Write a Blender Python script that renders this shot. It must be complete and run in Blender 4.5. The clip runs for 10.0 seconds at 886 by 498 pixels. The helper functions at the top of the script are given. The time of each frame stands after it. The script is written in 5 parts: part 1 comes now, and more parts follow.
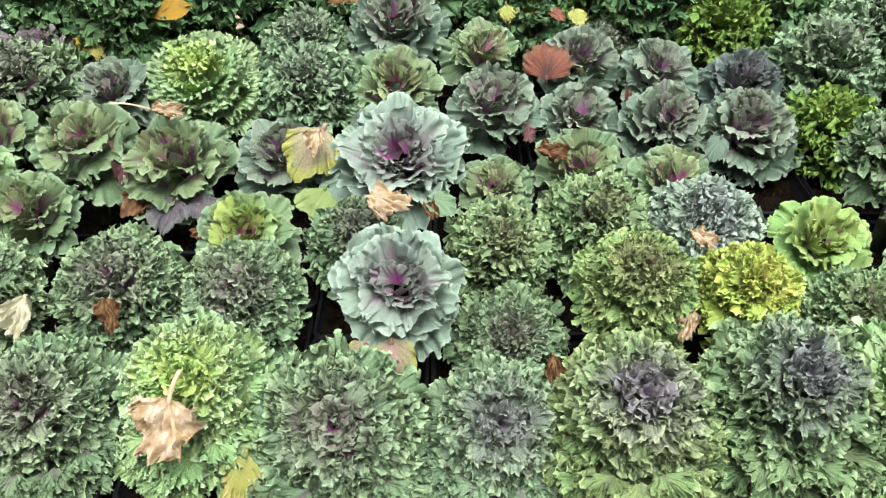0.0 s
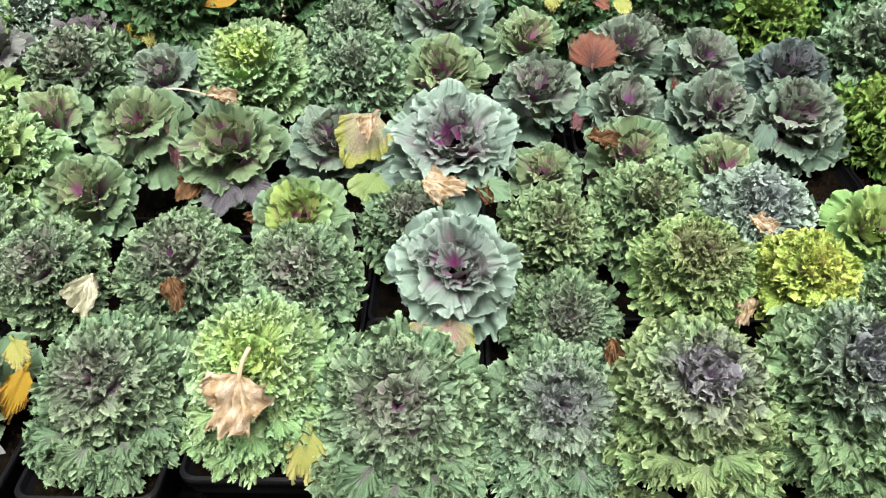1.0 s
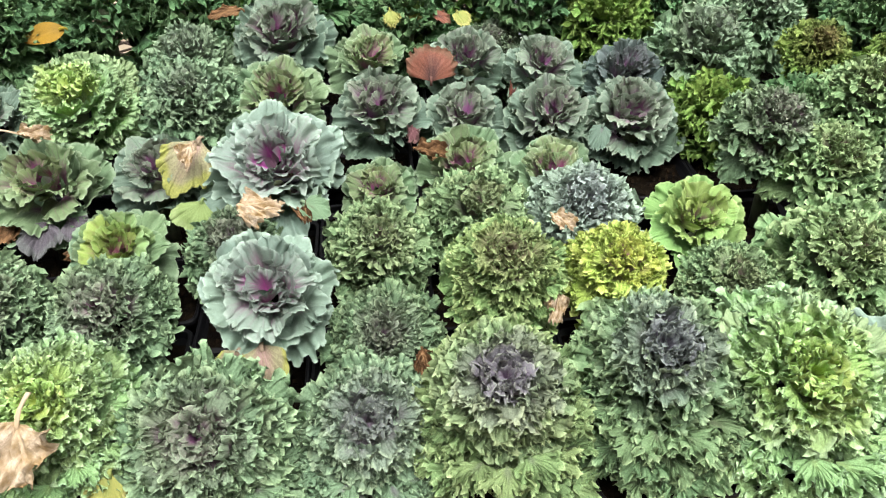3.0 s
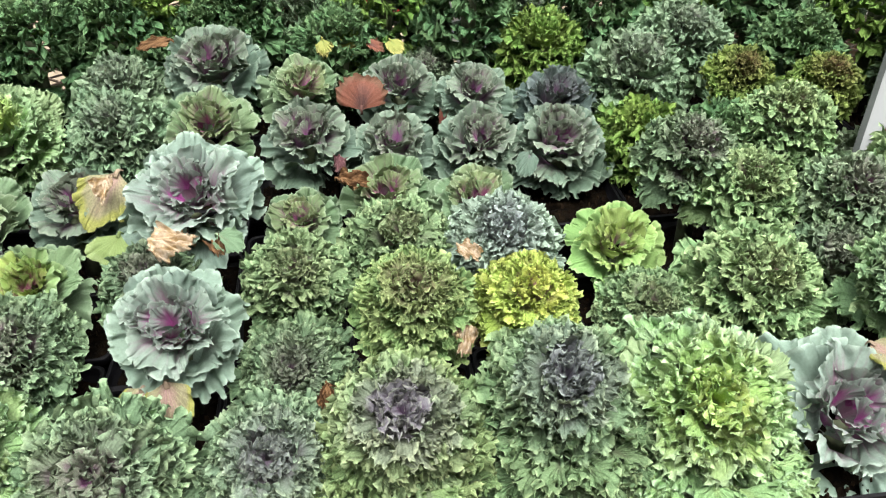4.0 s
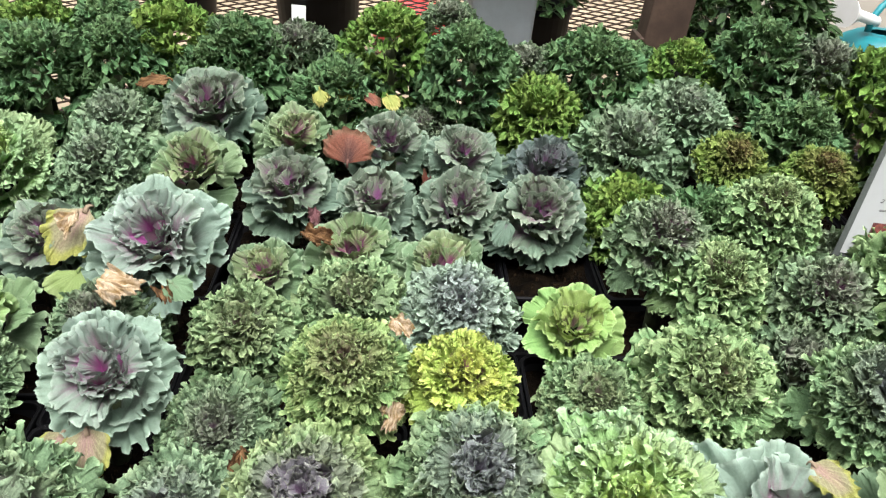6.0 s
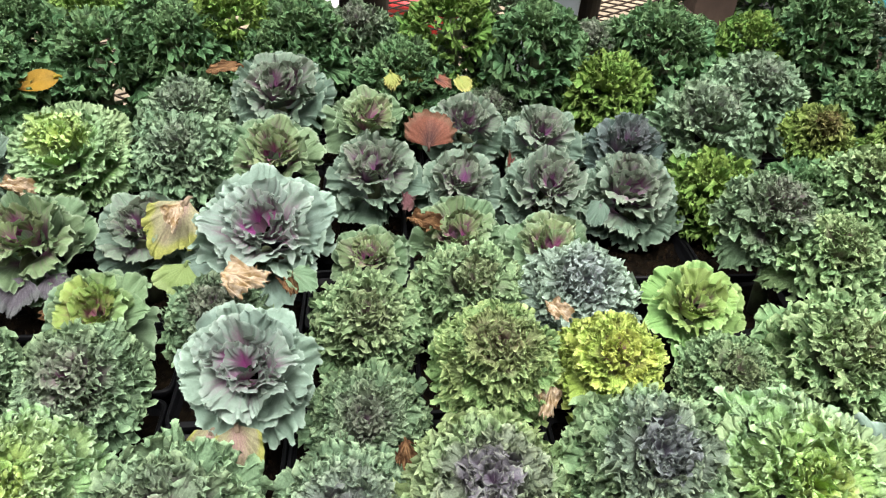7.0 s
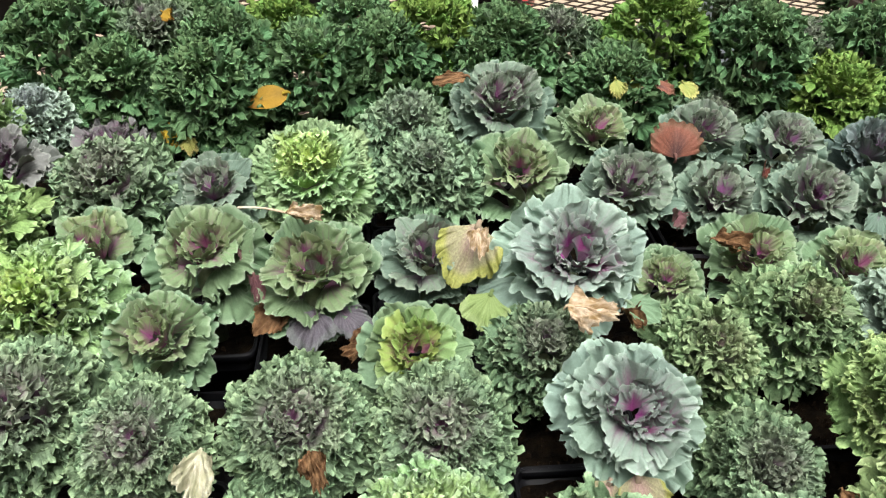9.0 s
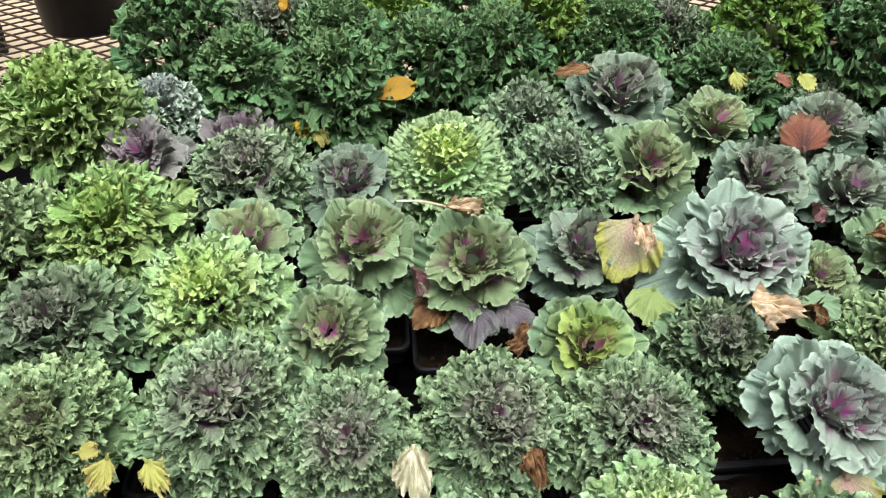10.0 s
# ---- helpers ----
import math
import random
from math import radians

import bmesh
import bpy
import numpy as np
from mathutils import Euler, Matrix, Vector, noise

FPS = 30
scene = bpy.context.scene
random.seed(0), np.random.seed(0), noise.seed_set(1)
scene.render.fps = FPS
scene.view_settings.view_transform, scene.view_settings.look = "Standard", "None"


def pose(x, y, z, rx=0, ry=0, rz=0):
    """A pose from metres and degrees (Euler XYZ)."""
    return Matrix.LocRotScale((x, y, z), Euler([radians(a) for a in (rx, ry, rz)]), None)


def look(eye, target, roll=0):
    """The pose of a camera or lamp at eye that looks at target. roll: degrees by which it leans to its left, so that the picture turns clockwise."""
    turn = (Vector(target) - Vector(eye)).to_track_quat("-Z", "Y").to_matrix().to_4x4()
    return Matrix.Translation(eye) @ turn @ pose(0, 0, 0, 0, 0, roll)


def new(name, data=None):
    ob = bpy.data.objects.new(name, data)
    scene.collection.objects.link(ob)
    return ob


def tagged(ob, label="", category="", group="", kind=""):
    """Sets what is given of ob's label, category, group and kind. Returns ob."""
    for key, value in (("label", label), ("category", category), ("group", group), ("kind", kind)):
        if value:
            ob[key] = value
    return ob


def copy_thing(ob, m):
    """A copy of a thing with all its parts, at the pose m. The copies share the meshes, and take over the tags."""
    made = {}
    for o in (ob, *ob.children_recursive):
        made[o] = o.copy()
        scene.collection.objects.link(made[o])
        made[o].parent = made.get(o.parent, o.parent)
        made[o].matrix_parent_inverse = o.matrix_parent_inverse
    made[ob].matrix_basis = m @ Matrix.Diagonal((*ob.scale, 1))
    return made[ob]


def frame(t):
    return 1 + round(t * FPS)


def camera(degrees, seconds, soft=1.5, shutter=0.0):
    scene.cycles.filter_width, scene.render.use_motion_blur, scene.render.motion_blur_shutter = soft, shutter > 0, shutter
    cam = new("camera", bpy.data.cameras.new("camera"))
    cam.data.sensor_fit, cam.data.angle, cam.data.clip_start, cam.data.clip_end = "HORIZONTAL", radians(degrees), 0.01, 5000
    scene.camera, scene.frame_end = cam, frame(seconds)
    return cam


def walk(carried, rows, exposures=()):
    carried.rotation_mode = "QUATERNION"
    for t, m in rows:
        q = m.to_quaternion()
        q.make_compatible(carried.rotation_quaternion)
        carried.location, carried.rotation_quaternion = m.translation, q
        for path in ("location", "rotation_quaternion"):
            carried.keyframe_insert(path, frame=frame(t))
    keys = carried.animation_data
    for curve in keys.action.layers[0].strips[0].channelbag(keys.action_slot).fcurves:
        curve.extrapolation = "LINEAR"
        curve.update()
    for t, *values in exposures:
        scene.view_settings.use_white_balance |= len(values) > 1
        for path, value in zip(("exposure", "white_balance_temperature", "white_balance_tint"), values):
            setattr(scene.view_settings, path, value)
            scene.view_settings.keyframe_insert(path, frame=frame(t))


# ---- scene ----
cam = camera(57.3, 10.0, soft=1.2)
METRES, EYE, TILT, LEAN, TURN = 1.4, 1.5, -36.0, 0.0, 0.0
SKY, SUN, EXPOSURE = 0.14, 1.3, 1.65
ROWS = [
    (0.0, 0.0, 0.0, 0.0, 0.0, 0.0, 0.0),
    (0.5, -0.0326, -0.0098, -0.0057, 1.2, -0.2, -0.73),
    (1.0, -0.0331, -0.0087, -0.0084, 1.27, -0.46, -0.55),
    (1.5, -0.0095, -0.005, -0.0101, 0.38, -0.49, 0.81),
    (2.0, 0.0258, 0.0015, -0.0091, -0.72, -0.24, 2.66),
    (2.5, 0.0528, 0.0034, -0.0143, -1.85, 0.28, 3.34),
    (4.0, 0.1274, 0.0029, -0.0169, -4.7, 2.6, 5.23),
    (4.5, 0.2009, 0.0025, -0.0205, -5.13, 2.84, 4.8),
    (5.0, 0.2608, -0.0064, -0.0167, -5.06, 4.01, 3.03),
    (5.5, 0.2498, -0.0014, -0.0051, -2.57, 5.36, 0.46),
    (7.0, 0.0742, 0.0263, 0.0114, -3.84, 4.25, 1.6),
    (7.5, 0.0001, 0.0188, 0.0033, -5.21, 4.07, 3.33),
    (8.0, -0.0639, 0.0154, -0.0048, -5.38, 3.94, 3.52),
    (8.5, -0.135, 0.0412, 0.0193, -3.98, 4.07, 3.06),
    (9.0, -0.2064, 0.0909, 0.0529, -3.4, 3.97, 2.73),
    (9.5, -0.2698, 0.1132, 0.0667, -2.55, 3.7, 2.0),
    (10.0, -0.3523, 0.1009, 0.0677, -3.36, 2.94, 2.49),
]
# poses at the edges of the unseen stretches
EDGES = [
    (2.7, look((0.084, -0.010, 1.477), (0.170, 1.618, 0.319), -1.9)),
    (3.8, look((0.155, -0.017, 1.473), (0.319, 1.647, 0.375), -1.9)),
    (5.7, look((0.330, 0.003, 1.503), (0.412, 1.729, 0.495), 2.0)),
    (6.8, look((0.140, 0.036, 1.495), (0.258, 1.736, 0.449), 1.2)),
]
path = EDGES + [(t, pose(0, 0, EYE, TILT, LEAN, TURN) @ pose(METRES * x, METRES * y, METRES * z, 90 + pitch, roll, yaw)) for t, x, y, z, yaw, pitch, roll in ROWS]
walk(cam, sorted(path, key=lambda row: row[0]), [(0.0, EXPOSURE), (2.5, EXPOSURE), (10.0, EXPOSURE - 0.1)])

# ---- world and light: bright overcast, light from above ----
world = bpy.data.worlds.new("overcast_sky")
scene.world = world
world.use_nodes = True
wn = world.node_tree
wn.nodes.clear()
sky = wn.nodes.new("ShaderNodeTexSky")
sky.sky_type = 'NISHITA'
sky.sun_disc = False
sky.sun_elevation = radians(62)
sky.sun_rotation = radians(171)
sky.dust_density = 4.0
hsv = wn.nodes.new("ShaderNodeHueSaturation")
hsv.inputs["Saturation"].default_value = 0.10
bg = wn.nodes.new("ShaderNodeBackground")
bg.inputs["Strength"].default_value = SKY
wo = wn.nodes.new("ShaderNodeOutputWorld")
wn.links.new(sky.outputs[0], hsv.inputs["Color"])
wn.links.new(hsv.outputs[0], bg.inputs["Color"])
wn.links.new(bg.outputs[0], wo.inputs[0])
sun_data = bpy.data.lights.new("sun", 'SUN')
sun_data.energy = SUN
sun_data.angle = radians(45)
sun_data.color = (1.0, 0.97, 0.92)
sun = new("sun", sun_data)
sun.matrix_world = look((0.4, -0.8, 6.0), (0, 1.0, 0.8))


# ---- materials ----
def node_material(name):
    m = bpy.data.materials.new(name)
    m.use_nodes = True
    nt = m.node_tree
    nt.nodes.clear()
    out = nt.nodes.new("ShaderNodeOutputMaterial")
    b = nt.nodes.new("ShaderNodeBsdfPrincipled")
    nt.links.new(b.outputs[0], out.inputs[0])
    return m, nt, b, out


def mathn(nt, op, a, b=None, c=None):
    n = nt.nodes.new("ShaderNodeMath")
    n.operation = op
    for i, v in enumerate((a, b, c)):
        if v is None:
            continue
        if isinstance(v, (int, float)):
            n.inputs[i].default_value = v
        else:
            nt.links.new(v, n.inputs[i])
    return n.outputs[0]


def smooth(nt, value, lo, hi, a=0.0, b=1.0):
    n = nt.nodes.new("ShaderNodeMapRange")
    n.interpolation_type = 'SMOOTHSTEP'
    nt.links.new(value, n.inputs[0])
    for i, v in zip((1, 2, 3, 4), (lo, hi, a, b)):
        n.inputs[i].default_value = v
    return n.outputs[0]


def mixc(nt, fac, a, b, blend='MIX'):
    n = nt.nodes.new("ShaderNodeMix")
    n.data_type, n.blend_type = 'RGBA', blend
    if isinstance(fac, (int, float)):
        n.inputs[0].default_value = fac
    else:
        nt.links.new(fac, n.inputs[0])
    for i, v in ((6, a), (7, b)):
        if isinstance(v, tuple):
            n.inputs[i].default_value = (*v[:3], 1)
        else:
            nt.links.new(v, n.inputs[i])
    return n.outputs[2]


def noise_tex(nt, vec, scale, detail=3.0, rough=0.55):
    n = nt.nodes.new("ShaderNodeTexNoise")
    n.inputs["Scale"].default_value = scale
    n.inputs["Detail"].default_value = detail
    n.inputs["Roughness"].default_value = rough
    if vec is not None:
        nt.links.new(vec, n.inputs["Vector"])
    return n.outputs["Fac"]


def bump(nt, b, height, strength, distance):
    n = nt.nodes.new("ShaderNodeBump")
    n.inputs["Strength"].default_value = strength
    n.inputs["Distance"].default_value = distance
    nt.links.new(height, n.inputs["Height"])
    nt.links.new(n.outputs[0], b.inputs["Normal"])


def plain(name, col, rough, var=0.25, scale=30.0, metal=0.0, bumpy=0.15, second=None, spec=0.4):
    """A surface with grain at two scales."""
    m, nt, b, out = node_material(name)
    tc = nt.nodes.new("ShaderNodeTexCoord").outputs["Object"]
    n1 = noise_tex(nt, tc, scale, 4)
    n2 = noise_tex(nt, tc, scale * 8, 3)
    dark = tuple(c * (1 - var) for c in col)
    light = second if second else tuple(min(1, c * (1 + var)) for c in col)
    c1 = mixc(nt, smooth(nt, n1, 0.3, 0.7), dark, light)
    c2 = mixc(nt, smooth(nt, n2, 0.35, 0.65, 0.0, 0.35), c1, tuple(c * (1 - var) for c in dark))
    nt.links.new(c2, b.inputs["Base Color"])
    b.inputs["Roughness"].default_value = rough
    b.inputs["Metallic"].default_value = metal
    b.inputs["Specular IOR Level"].default_value = spec
    if bumpy:
        bump(nt, b, n2, bumpy, 0.004)
    return m


def leaf_material(name, base, face, margin, lo=0.12, hi=0.62, edge=0.84, vein=0.35, gloss=0.55, ribs=None, rimwide=0.10, mottle=0.10):
    """Leaf blade: colour runs from the leaf's foot over its face to the margin, with fanned veins, mottling and wet gloss."""
    m, nt, b, out = node_material(name)
    uvn = nt.nodes.new("ShaderNodeUVMap")
    sep = nt.nodes.new("ShaderNodeSeparateXYZ")
    nt.links.new(uvn.outputs[0], sep.inputs[0])
    u, v = sep.outputs[0], sep.outputs[1]
    tc = nt.nodes.new("ShaderNodeTexCoord").outputs["Object"]
    info = nt.nodes.new("ShaderNodeObjectInfo")
    rnd = info.outputs["Random"]
    off = nt.nodes.new("ShaderNodeVectorMath")
    off.operation = 'ADD'
    nt.links.new(tc, off.inputs[0])
    nt.links.new(mathn(nt, 'MULTIPLY', rnd, 37.0), off.inputs[1])
    big = noise_tex(nt, off.outputs[0], 3.5, 3)
    fine = noise_tex(nt, off.outputs[0], 26.0, 4, 0.65)
    side = mathn(nt, 'ABSOLUTE', mathn(nt, 'SUBTRACT', u, 0.5))
    vv = mathn(nt, 'ADD', mathn(nt, 'MULTIPLY_ADD', side, 0.75, v), mathn(nt, 'MULTIPLY', mathn(nt, 'SUBTRACT', big, 0.5), 0.45))
    col = mixc(nt, smooth(nt, vv, lo, hi), base, face)
    rim = mathn(nt, 'ADD', v, mathn(nt, 'MULTIPLY', mathn(nt, 'SUBTRACT', big, 0.5), rimwide))
    col = mixc(nt, smooth(nt, rim, edge - rimwide, edge + 0.4 * rimwide), col, margin)
    # veins: a midrib and fans to both sides, fading towards the margin
    wob = mathn(nt, 'ADD', side, mathn(nt, 'MULTIPLY', mathn(nt, 'SUBTRACT', big, 0.5), 0.03))
    rib = smooth(nt, side, 0.006, 0.03, 1.0, 0.0)
    saw = mathn(nt, 'ABSOLUTE', mathn(nt, 'SUBTRACT', mathn(nt, 'FRACT', mathn(nt, 'MULTIPLY', wob, 13.0)), 0.5))
    fan = smooth(nt, saw, 0.05, 0.2, 0.75, 0.0)
    veins = mathn(nt, 'MULTIPLY', mathn(nt, 'MAXIMUM', rib, fan), smooth(nt, v, 0.45, 1.0, 1.0, 0.15))
    pale = tuple(min(1.0, 0.55 * f + 0.45 * g + 0.03) for f, g in zip(face, margin))
    pale = tuple(min(1.0, 1.35 * p) for p in pale)
    col = mixc(nt, mathn(nt, 'MULTIPLY', veins, vein), col, ribs or pale)
    # mottling and leaf-to-leaf change
    val = nt.nodes.new("ShaderNodeHueSaturation")
    nt.links.new(col, val.inputs["Color"])
    nt.links.new(smooth(nt, rnd, 0.0, 1.0, 0.485, 0.512), val.inputs["Hue"])
    nt.links.new(mathn(nt, 'MULTIPLY', smooth(nt, fine, 0.32, 0.68, 0.98 - mottle, 0.98 + mottle), mathn(nt, 'ADD', 0.86, mathn(nt, 'MULTIPLY', mathn(nt, 'FRACT', mathn(nt, 'MULTIPLY', rnd, 17.3)), 0.26))), val.inputs["Value"])
    col = val.outputs[0]
    nt.links.new(col, b.inputs["Base Color"])
    # water drops: small glossy beads
    vor = nt.nodes.new("ShaderNodeTexVoronoi")
    vor.inputs["Scale"].default_value = 30.0
    nt.links.new(off.outputs[0], vor.inputs["Vector"])
    csep = nt.nodes.new("ShaderNodeSeparateColor")
    nt.links.new(vor.outputs["Color"], csep.inputs[0])
    bead = mathn(nt, 'MULTIPLY', smooth(nt, vor.outputs["Distance"], 0.12, 0.24, 1.0, 0.0), mathn(nt, 'GREATER_THAN', csep.outputs[0], 0.95))
    rough = mathn(nt, 'SUBTRACT', smooth(nt, fine, 0.3, 0.7, gloss + 0.12, gloss - 0.05), mathn(nt, 'MULTIPLY', bead, gloss - 0.15))
    nt.links.new(rough, b.inputs["Roughness"])
    b.inputs["Specular IOR Level"].default_value = 0.12
    h = mathn(nt, 'ADD', mathn(nt, 'MULTIPLY', fine, 0.6), mathn(nt, 'SUBTRACT', mathn(nt, 'MULTIPLY', bead, 1.2), mathn(nt, 'MULTIPLY', veins, 0.6 * vein)))
    bump(nt, b, h, 0.35, 0.003)
    tr = nt.nodes.new("ShaderNodeBsdfTranslucent")
    nt.links.new(mixc(nt, 0.3, col, (0.30, 0.42, 0.12)), tr.inputs[0])
    mix = nt.nodes.new("ShaderNodeMixShader")
    mix.inputs[0].default_value = 0.06
    nt.links.new(b.outputs[0], mix.inputs[1])
    nt.links.new(tr.outputs[0], mix.inputs[2])
    nt.links.new(mix.outputs[0], out.inputs[0])
    return m


# palette: outer (base, face, margin), inner (base, face, margin)
PALETTES = {
    "kale_purple": (((.11, .095, .10), (.115, .175, .10), (.215, .305, .175)), ((.14, .055, .115), (.165, .178, .138), (.205, .25, .175))),
    "kale_slate": (((.12, .12, .12), (.125, .19, .115), (.225, .31, .19)), ((.10, .075, .105), (.142, .158, .15), (.195, .222, .188))),
    "kale_domed": (((.11, .14, .08), (.145, .21, .09), (.255, .33, .16)), ((.10, .065, .11), (.145, .135, .155), (.22, .23, .205))),
    "kale_green": (((.09, .12, .075), (.135, .21, .105), (.24, .325, .175)), ((.11, .085, .075), (.15, .19, .10), (.22, .28, .15))),
    "kale_leafy": (((.134, .157, .095), (.165, .262, .12), (.27, .375, .19)), ((.134, .095, .078), (.168, .224, .106), (.291, .375, .185))),
    "kale_olive": (((.13, .13, .075), (.16, .245, .095), (.28, .37, .16)), ((.14, .08, .08), (.175, .18, .095), (.25, .31, .14))),
    "kale_lime": (((.24, .33, .135), (.22, .335, .15), (.29, .40, .245)), ((.33, .43, .10), (.31, .43, .13), (.33, .44, .19))),
    "kale_meadow": (((.13, .19, .07), (.155, .245, .09), (.24, .335, .155)), ((.17, .26, .06), (.19, .29, .075), (.25, .35, .13))),
    "kale_yellow": (((.15, .20, .055), (.26, .345, .075), (.36, .42, .13)), ((.22, .11, .11), (.34, .40, .09), (.40, .45, .13))),
    "kale_capped": (((.10, .13, .075), (.125, .20, .10), (.23, .32, .17)), ((.10, .09, .12), (.15, .165, .17), (.22, .25, .23))),
    "kale_frost": (((.13, .155, .13), (.20, .265, .205), (.30, .385, .305)), ((.15, .145, .175), (.22, .25, .245), (.29, .35, .32))),
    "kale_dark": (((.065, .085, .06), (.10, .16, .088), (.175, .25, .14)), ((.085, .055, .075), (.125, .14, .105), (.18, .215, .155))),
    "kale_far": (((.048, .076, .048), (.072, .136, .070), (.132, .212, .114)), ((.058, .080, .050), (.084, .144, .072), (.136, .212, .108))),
    "kale_farmist": (((.11, .15, .11), (.145, .215, .145), (.22, .305, .215)), ((.13, .12, .13), (.165, .20, .165), (.225, .285, .215))),
    "kale_farlime": (((.07, .11, .035), (.10, .175, .045), (.17, .255, .08)), ((.09, .13, .035), (.125, .20, .05), (.19, .28, .085))),
    "kale_rust": (((.09, .12, .03), (.125, .195, .045), (.20, .27, .08)), ((.06, .03, .022), (.12, .10, .04), (.16, .17, .06))),
    "cab_blue": (((.14, .15, .14), (.20, .285, .235), (.30, .395, .335)), ((.26, .06, .20), (.235, .285, .26), (.32, .395, .345))),
    "cab_green": (((.115, .075, .10), (.11, .178, .10), (.20, .275, .185)), ((.19, .055, .13), (.18, .25, .12), (.25, .325, .19))),
    "cab_teal": (((.10, .07, .10), (.108, .165, .125), (.18, .245, .19)), ((.17, .065, .15), (.17, .215, .16), (.25, .30, .235))),
    "cab_lime": (((.12, .12, .08), (.13, .20, .12), (.205, .285, .185)), ((.16, .06, .085), (.215, .315, .085), (.26, .36, .13))),
    "cab_grass": (((.11, .15, .06), (.17, .29, .10), (.28, .41, .17)), ((.11, .07, .07), (.30, .42, .13), (.34, .45, .18))),
    "cab_dark": (((.07, .08, .08), (.075, .115, .105), (.13, .17, .16)), ((.09, .05, .09), (.09, .105, .11), (.14, .165, .16))),
    "cab_violet": (((.13, .05, .12), (.13, .14, .13), (.20, .22, .20)), ((.16, .045, .13), (.15, .13, .15), (.21, .22, .20))),
}
LEAF_MATS = {}
for key, (o, i) in PALETTES.items():
    cab = key.startswith("cab")
    for ring in range(4):
        f = (0.0, 0.5, 0.85, 1.0)[ring]
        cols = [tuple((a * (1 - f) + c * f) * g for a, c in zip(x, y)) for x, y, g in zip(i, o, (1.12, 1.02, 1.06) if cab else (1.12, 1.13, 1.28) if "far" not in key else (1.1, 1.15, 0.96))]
        if cab:
            cols = [(r * 1.01, g, b * 0.97) for r, g, b in cols]
        if not cab:
            cols = [(r * 1.05, g * 1.12, b * 0.96) if "far" in key else (r * 0.98, g, b * 0.98) for r, g, b in cols]
        LEAF_MATS[key, ring] = leaf_material(key + "_leaf_" + "abcd"[ring], *cols, lo=(0.36, 0.28, 0.18, 0.1)[ring] if cab else (0.5, 0.5, 0.42, 0.2)[ring], hi=(1.05, 0.90, 0.68, 0.48)[ring] if cab else (0.98, 0.95, 0.85, 0.7)[ring],
                                             edge=0.985, rimwide=0.05 if cab else 0.065, mottle=0.07 if cab else 0.22, vein=(0.75, 0.65, 0.3, 0.25)[ring] if cab else 0.08,
                                             ribs=tuple(1.15 * c for c in cols[0]) if cab and ring < 2 else None)

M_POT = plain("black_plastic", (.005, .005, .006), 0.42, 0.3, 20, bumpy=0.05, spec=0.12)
# dark soil taken near black: shade of the dense cover is in its colour
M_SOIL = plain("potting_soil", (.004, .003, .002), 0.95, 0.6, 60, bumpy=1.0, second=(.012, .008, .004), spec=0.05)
M_BARK = plain("stem", (.10, .12, .06), 0.7, 0.4, 60)
M_DRY = plain("dry_leaf", (.42, .28, .12), 0.85, 0.35, 3.0, bumpy=0.5, second=(.64, .53, .41), spec=0.15)
M_YEL = leaf_material("yellow_leaf", (.18, .22, .06), (.26, .27, .075), (.33, .31, .11), vein=0.2)
M_FAN = leaf_material("pale_fan_leaf", (.30, .42, .14), (.19, .32, .11), (.28, .40, .21), lo=0.1, hi=0.6, vein=0.6, ribs=(.38, .48, .28))
M_CREAM = plain("cream_leaf", (.40, .40, .25), 0.8, 0.25, 3.0, bumpy=0.4, second=(.55, .52, .40), spec=0.15)
M_OLIVE = leaf_material("olive_leaf", (.13, .17, .05), (.15, .20, .07), (.19, .24, .10), vein=0.3)
M_GOLD = leaf_material("golden_leaf", (.22, .15, .02), (.28, .185, .018), (.24, .14, .02), vein=0.12)
M_BROWN = plain("brown_leaf", (.11, .05, .02), 0.8, 0.45, 3.0, bumpy=0.5, second=(.27, .155, .075), spec=0.15)
M_RED = leaf_material("red_leaf", (.07, .03, .03), (.17, .055, .042), (.14, .065, .045), lo=0.3, hi=0.8, vein=0.3, mottle=0.2)
M_VIOLET = leaf_material("violet_leaf", (.10, .045, .09), (.095, .085, .10), (.12, .125, .125), vein=0.5, mottle=0.2)
M_PINK = leaf_material("pink_leaf", (.11, .05, .05), (.16, .075, .075), (.15, .09, .08), vein=0.12)
M_FADE = leaf_material("fading_leaf", (.26, .16, .15), (.22, .20, .12), (.25, .25, .07), lo=0.3, hi=0.85, vein=0.35, gloss=0.6, mottle=0.2)
M_CONC = plain("tan_concrete", (.36, .29, .205), 0.85, 0.12, 3.0, bumpy=0.1)
M_MESH = plain("weathered_steel_mesh", (.035, .022, .014), 0.7, 0.4, 40, metal=0.0)
M_GREY = plain("grey_painted", (.50, .55, .58), 0.55, 0.12, 6.0)
M_WOOD = plain("dark_brown_wood", (.06, .038, .027), 0.6, 0.35, 14.0)
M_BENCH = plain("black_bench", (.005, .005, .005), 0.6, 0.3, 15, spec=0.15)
M_WHITE = plain("white_print", (.80, .81, .80), 0.35, 0.04, 5, bumpy=0)
M_SLEEVE = plain("dark_grey_frame", (.035, .042, .036), 0.35, 0.2, 8)
M_INK = plain("ink", (.06, .06, .06), 0.5, 0.1, 8, bumpy=0)
M_BAND = plain("pale_blue_print", (.15, .18, .185), 0.4, 0.05, 5, bumpy=0)
M_REDP = plain("red_print", (.10, .004, .006), 0.6, 0.5, 150, bumpy=0, second=(.14, .03, .01))
M_TEAL = plain("teal_plastic", (.012, .19, .22), 0.35, 0.1, 4, bumpy=0)
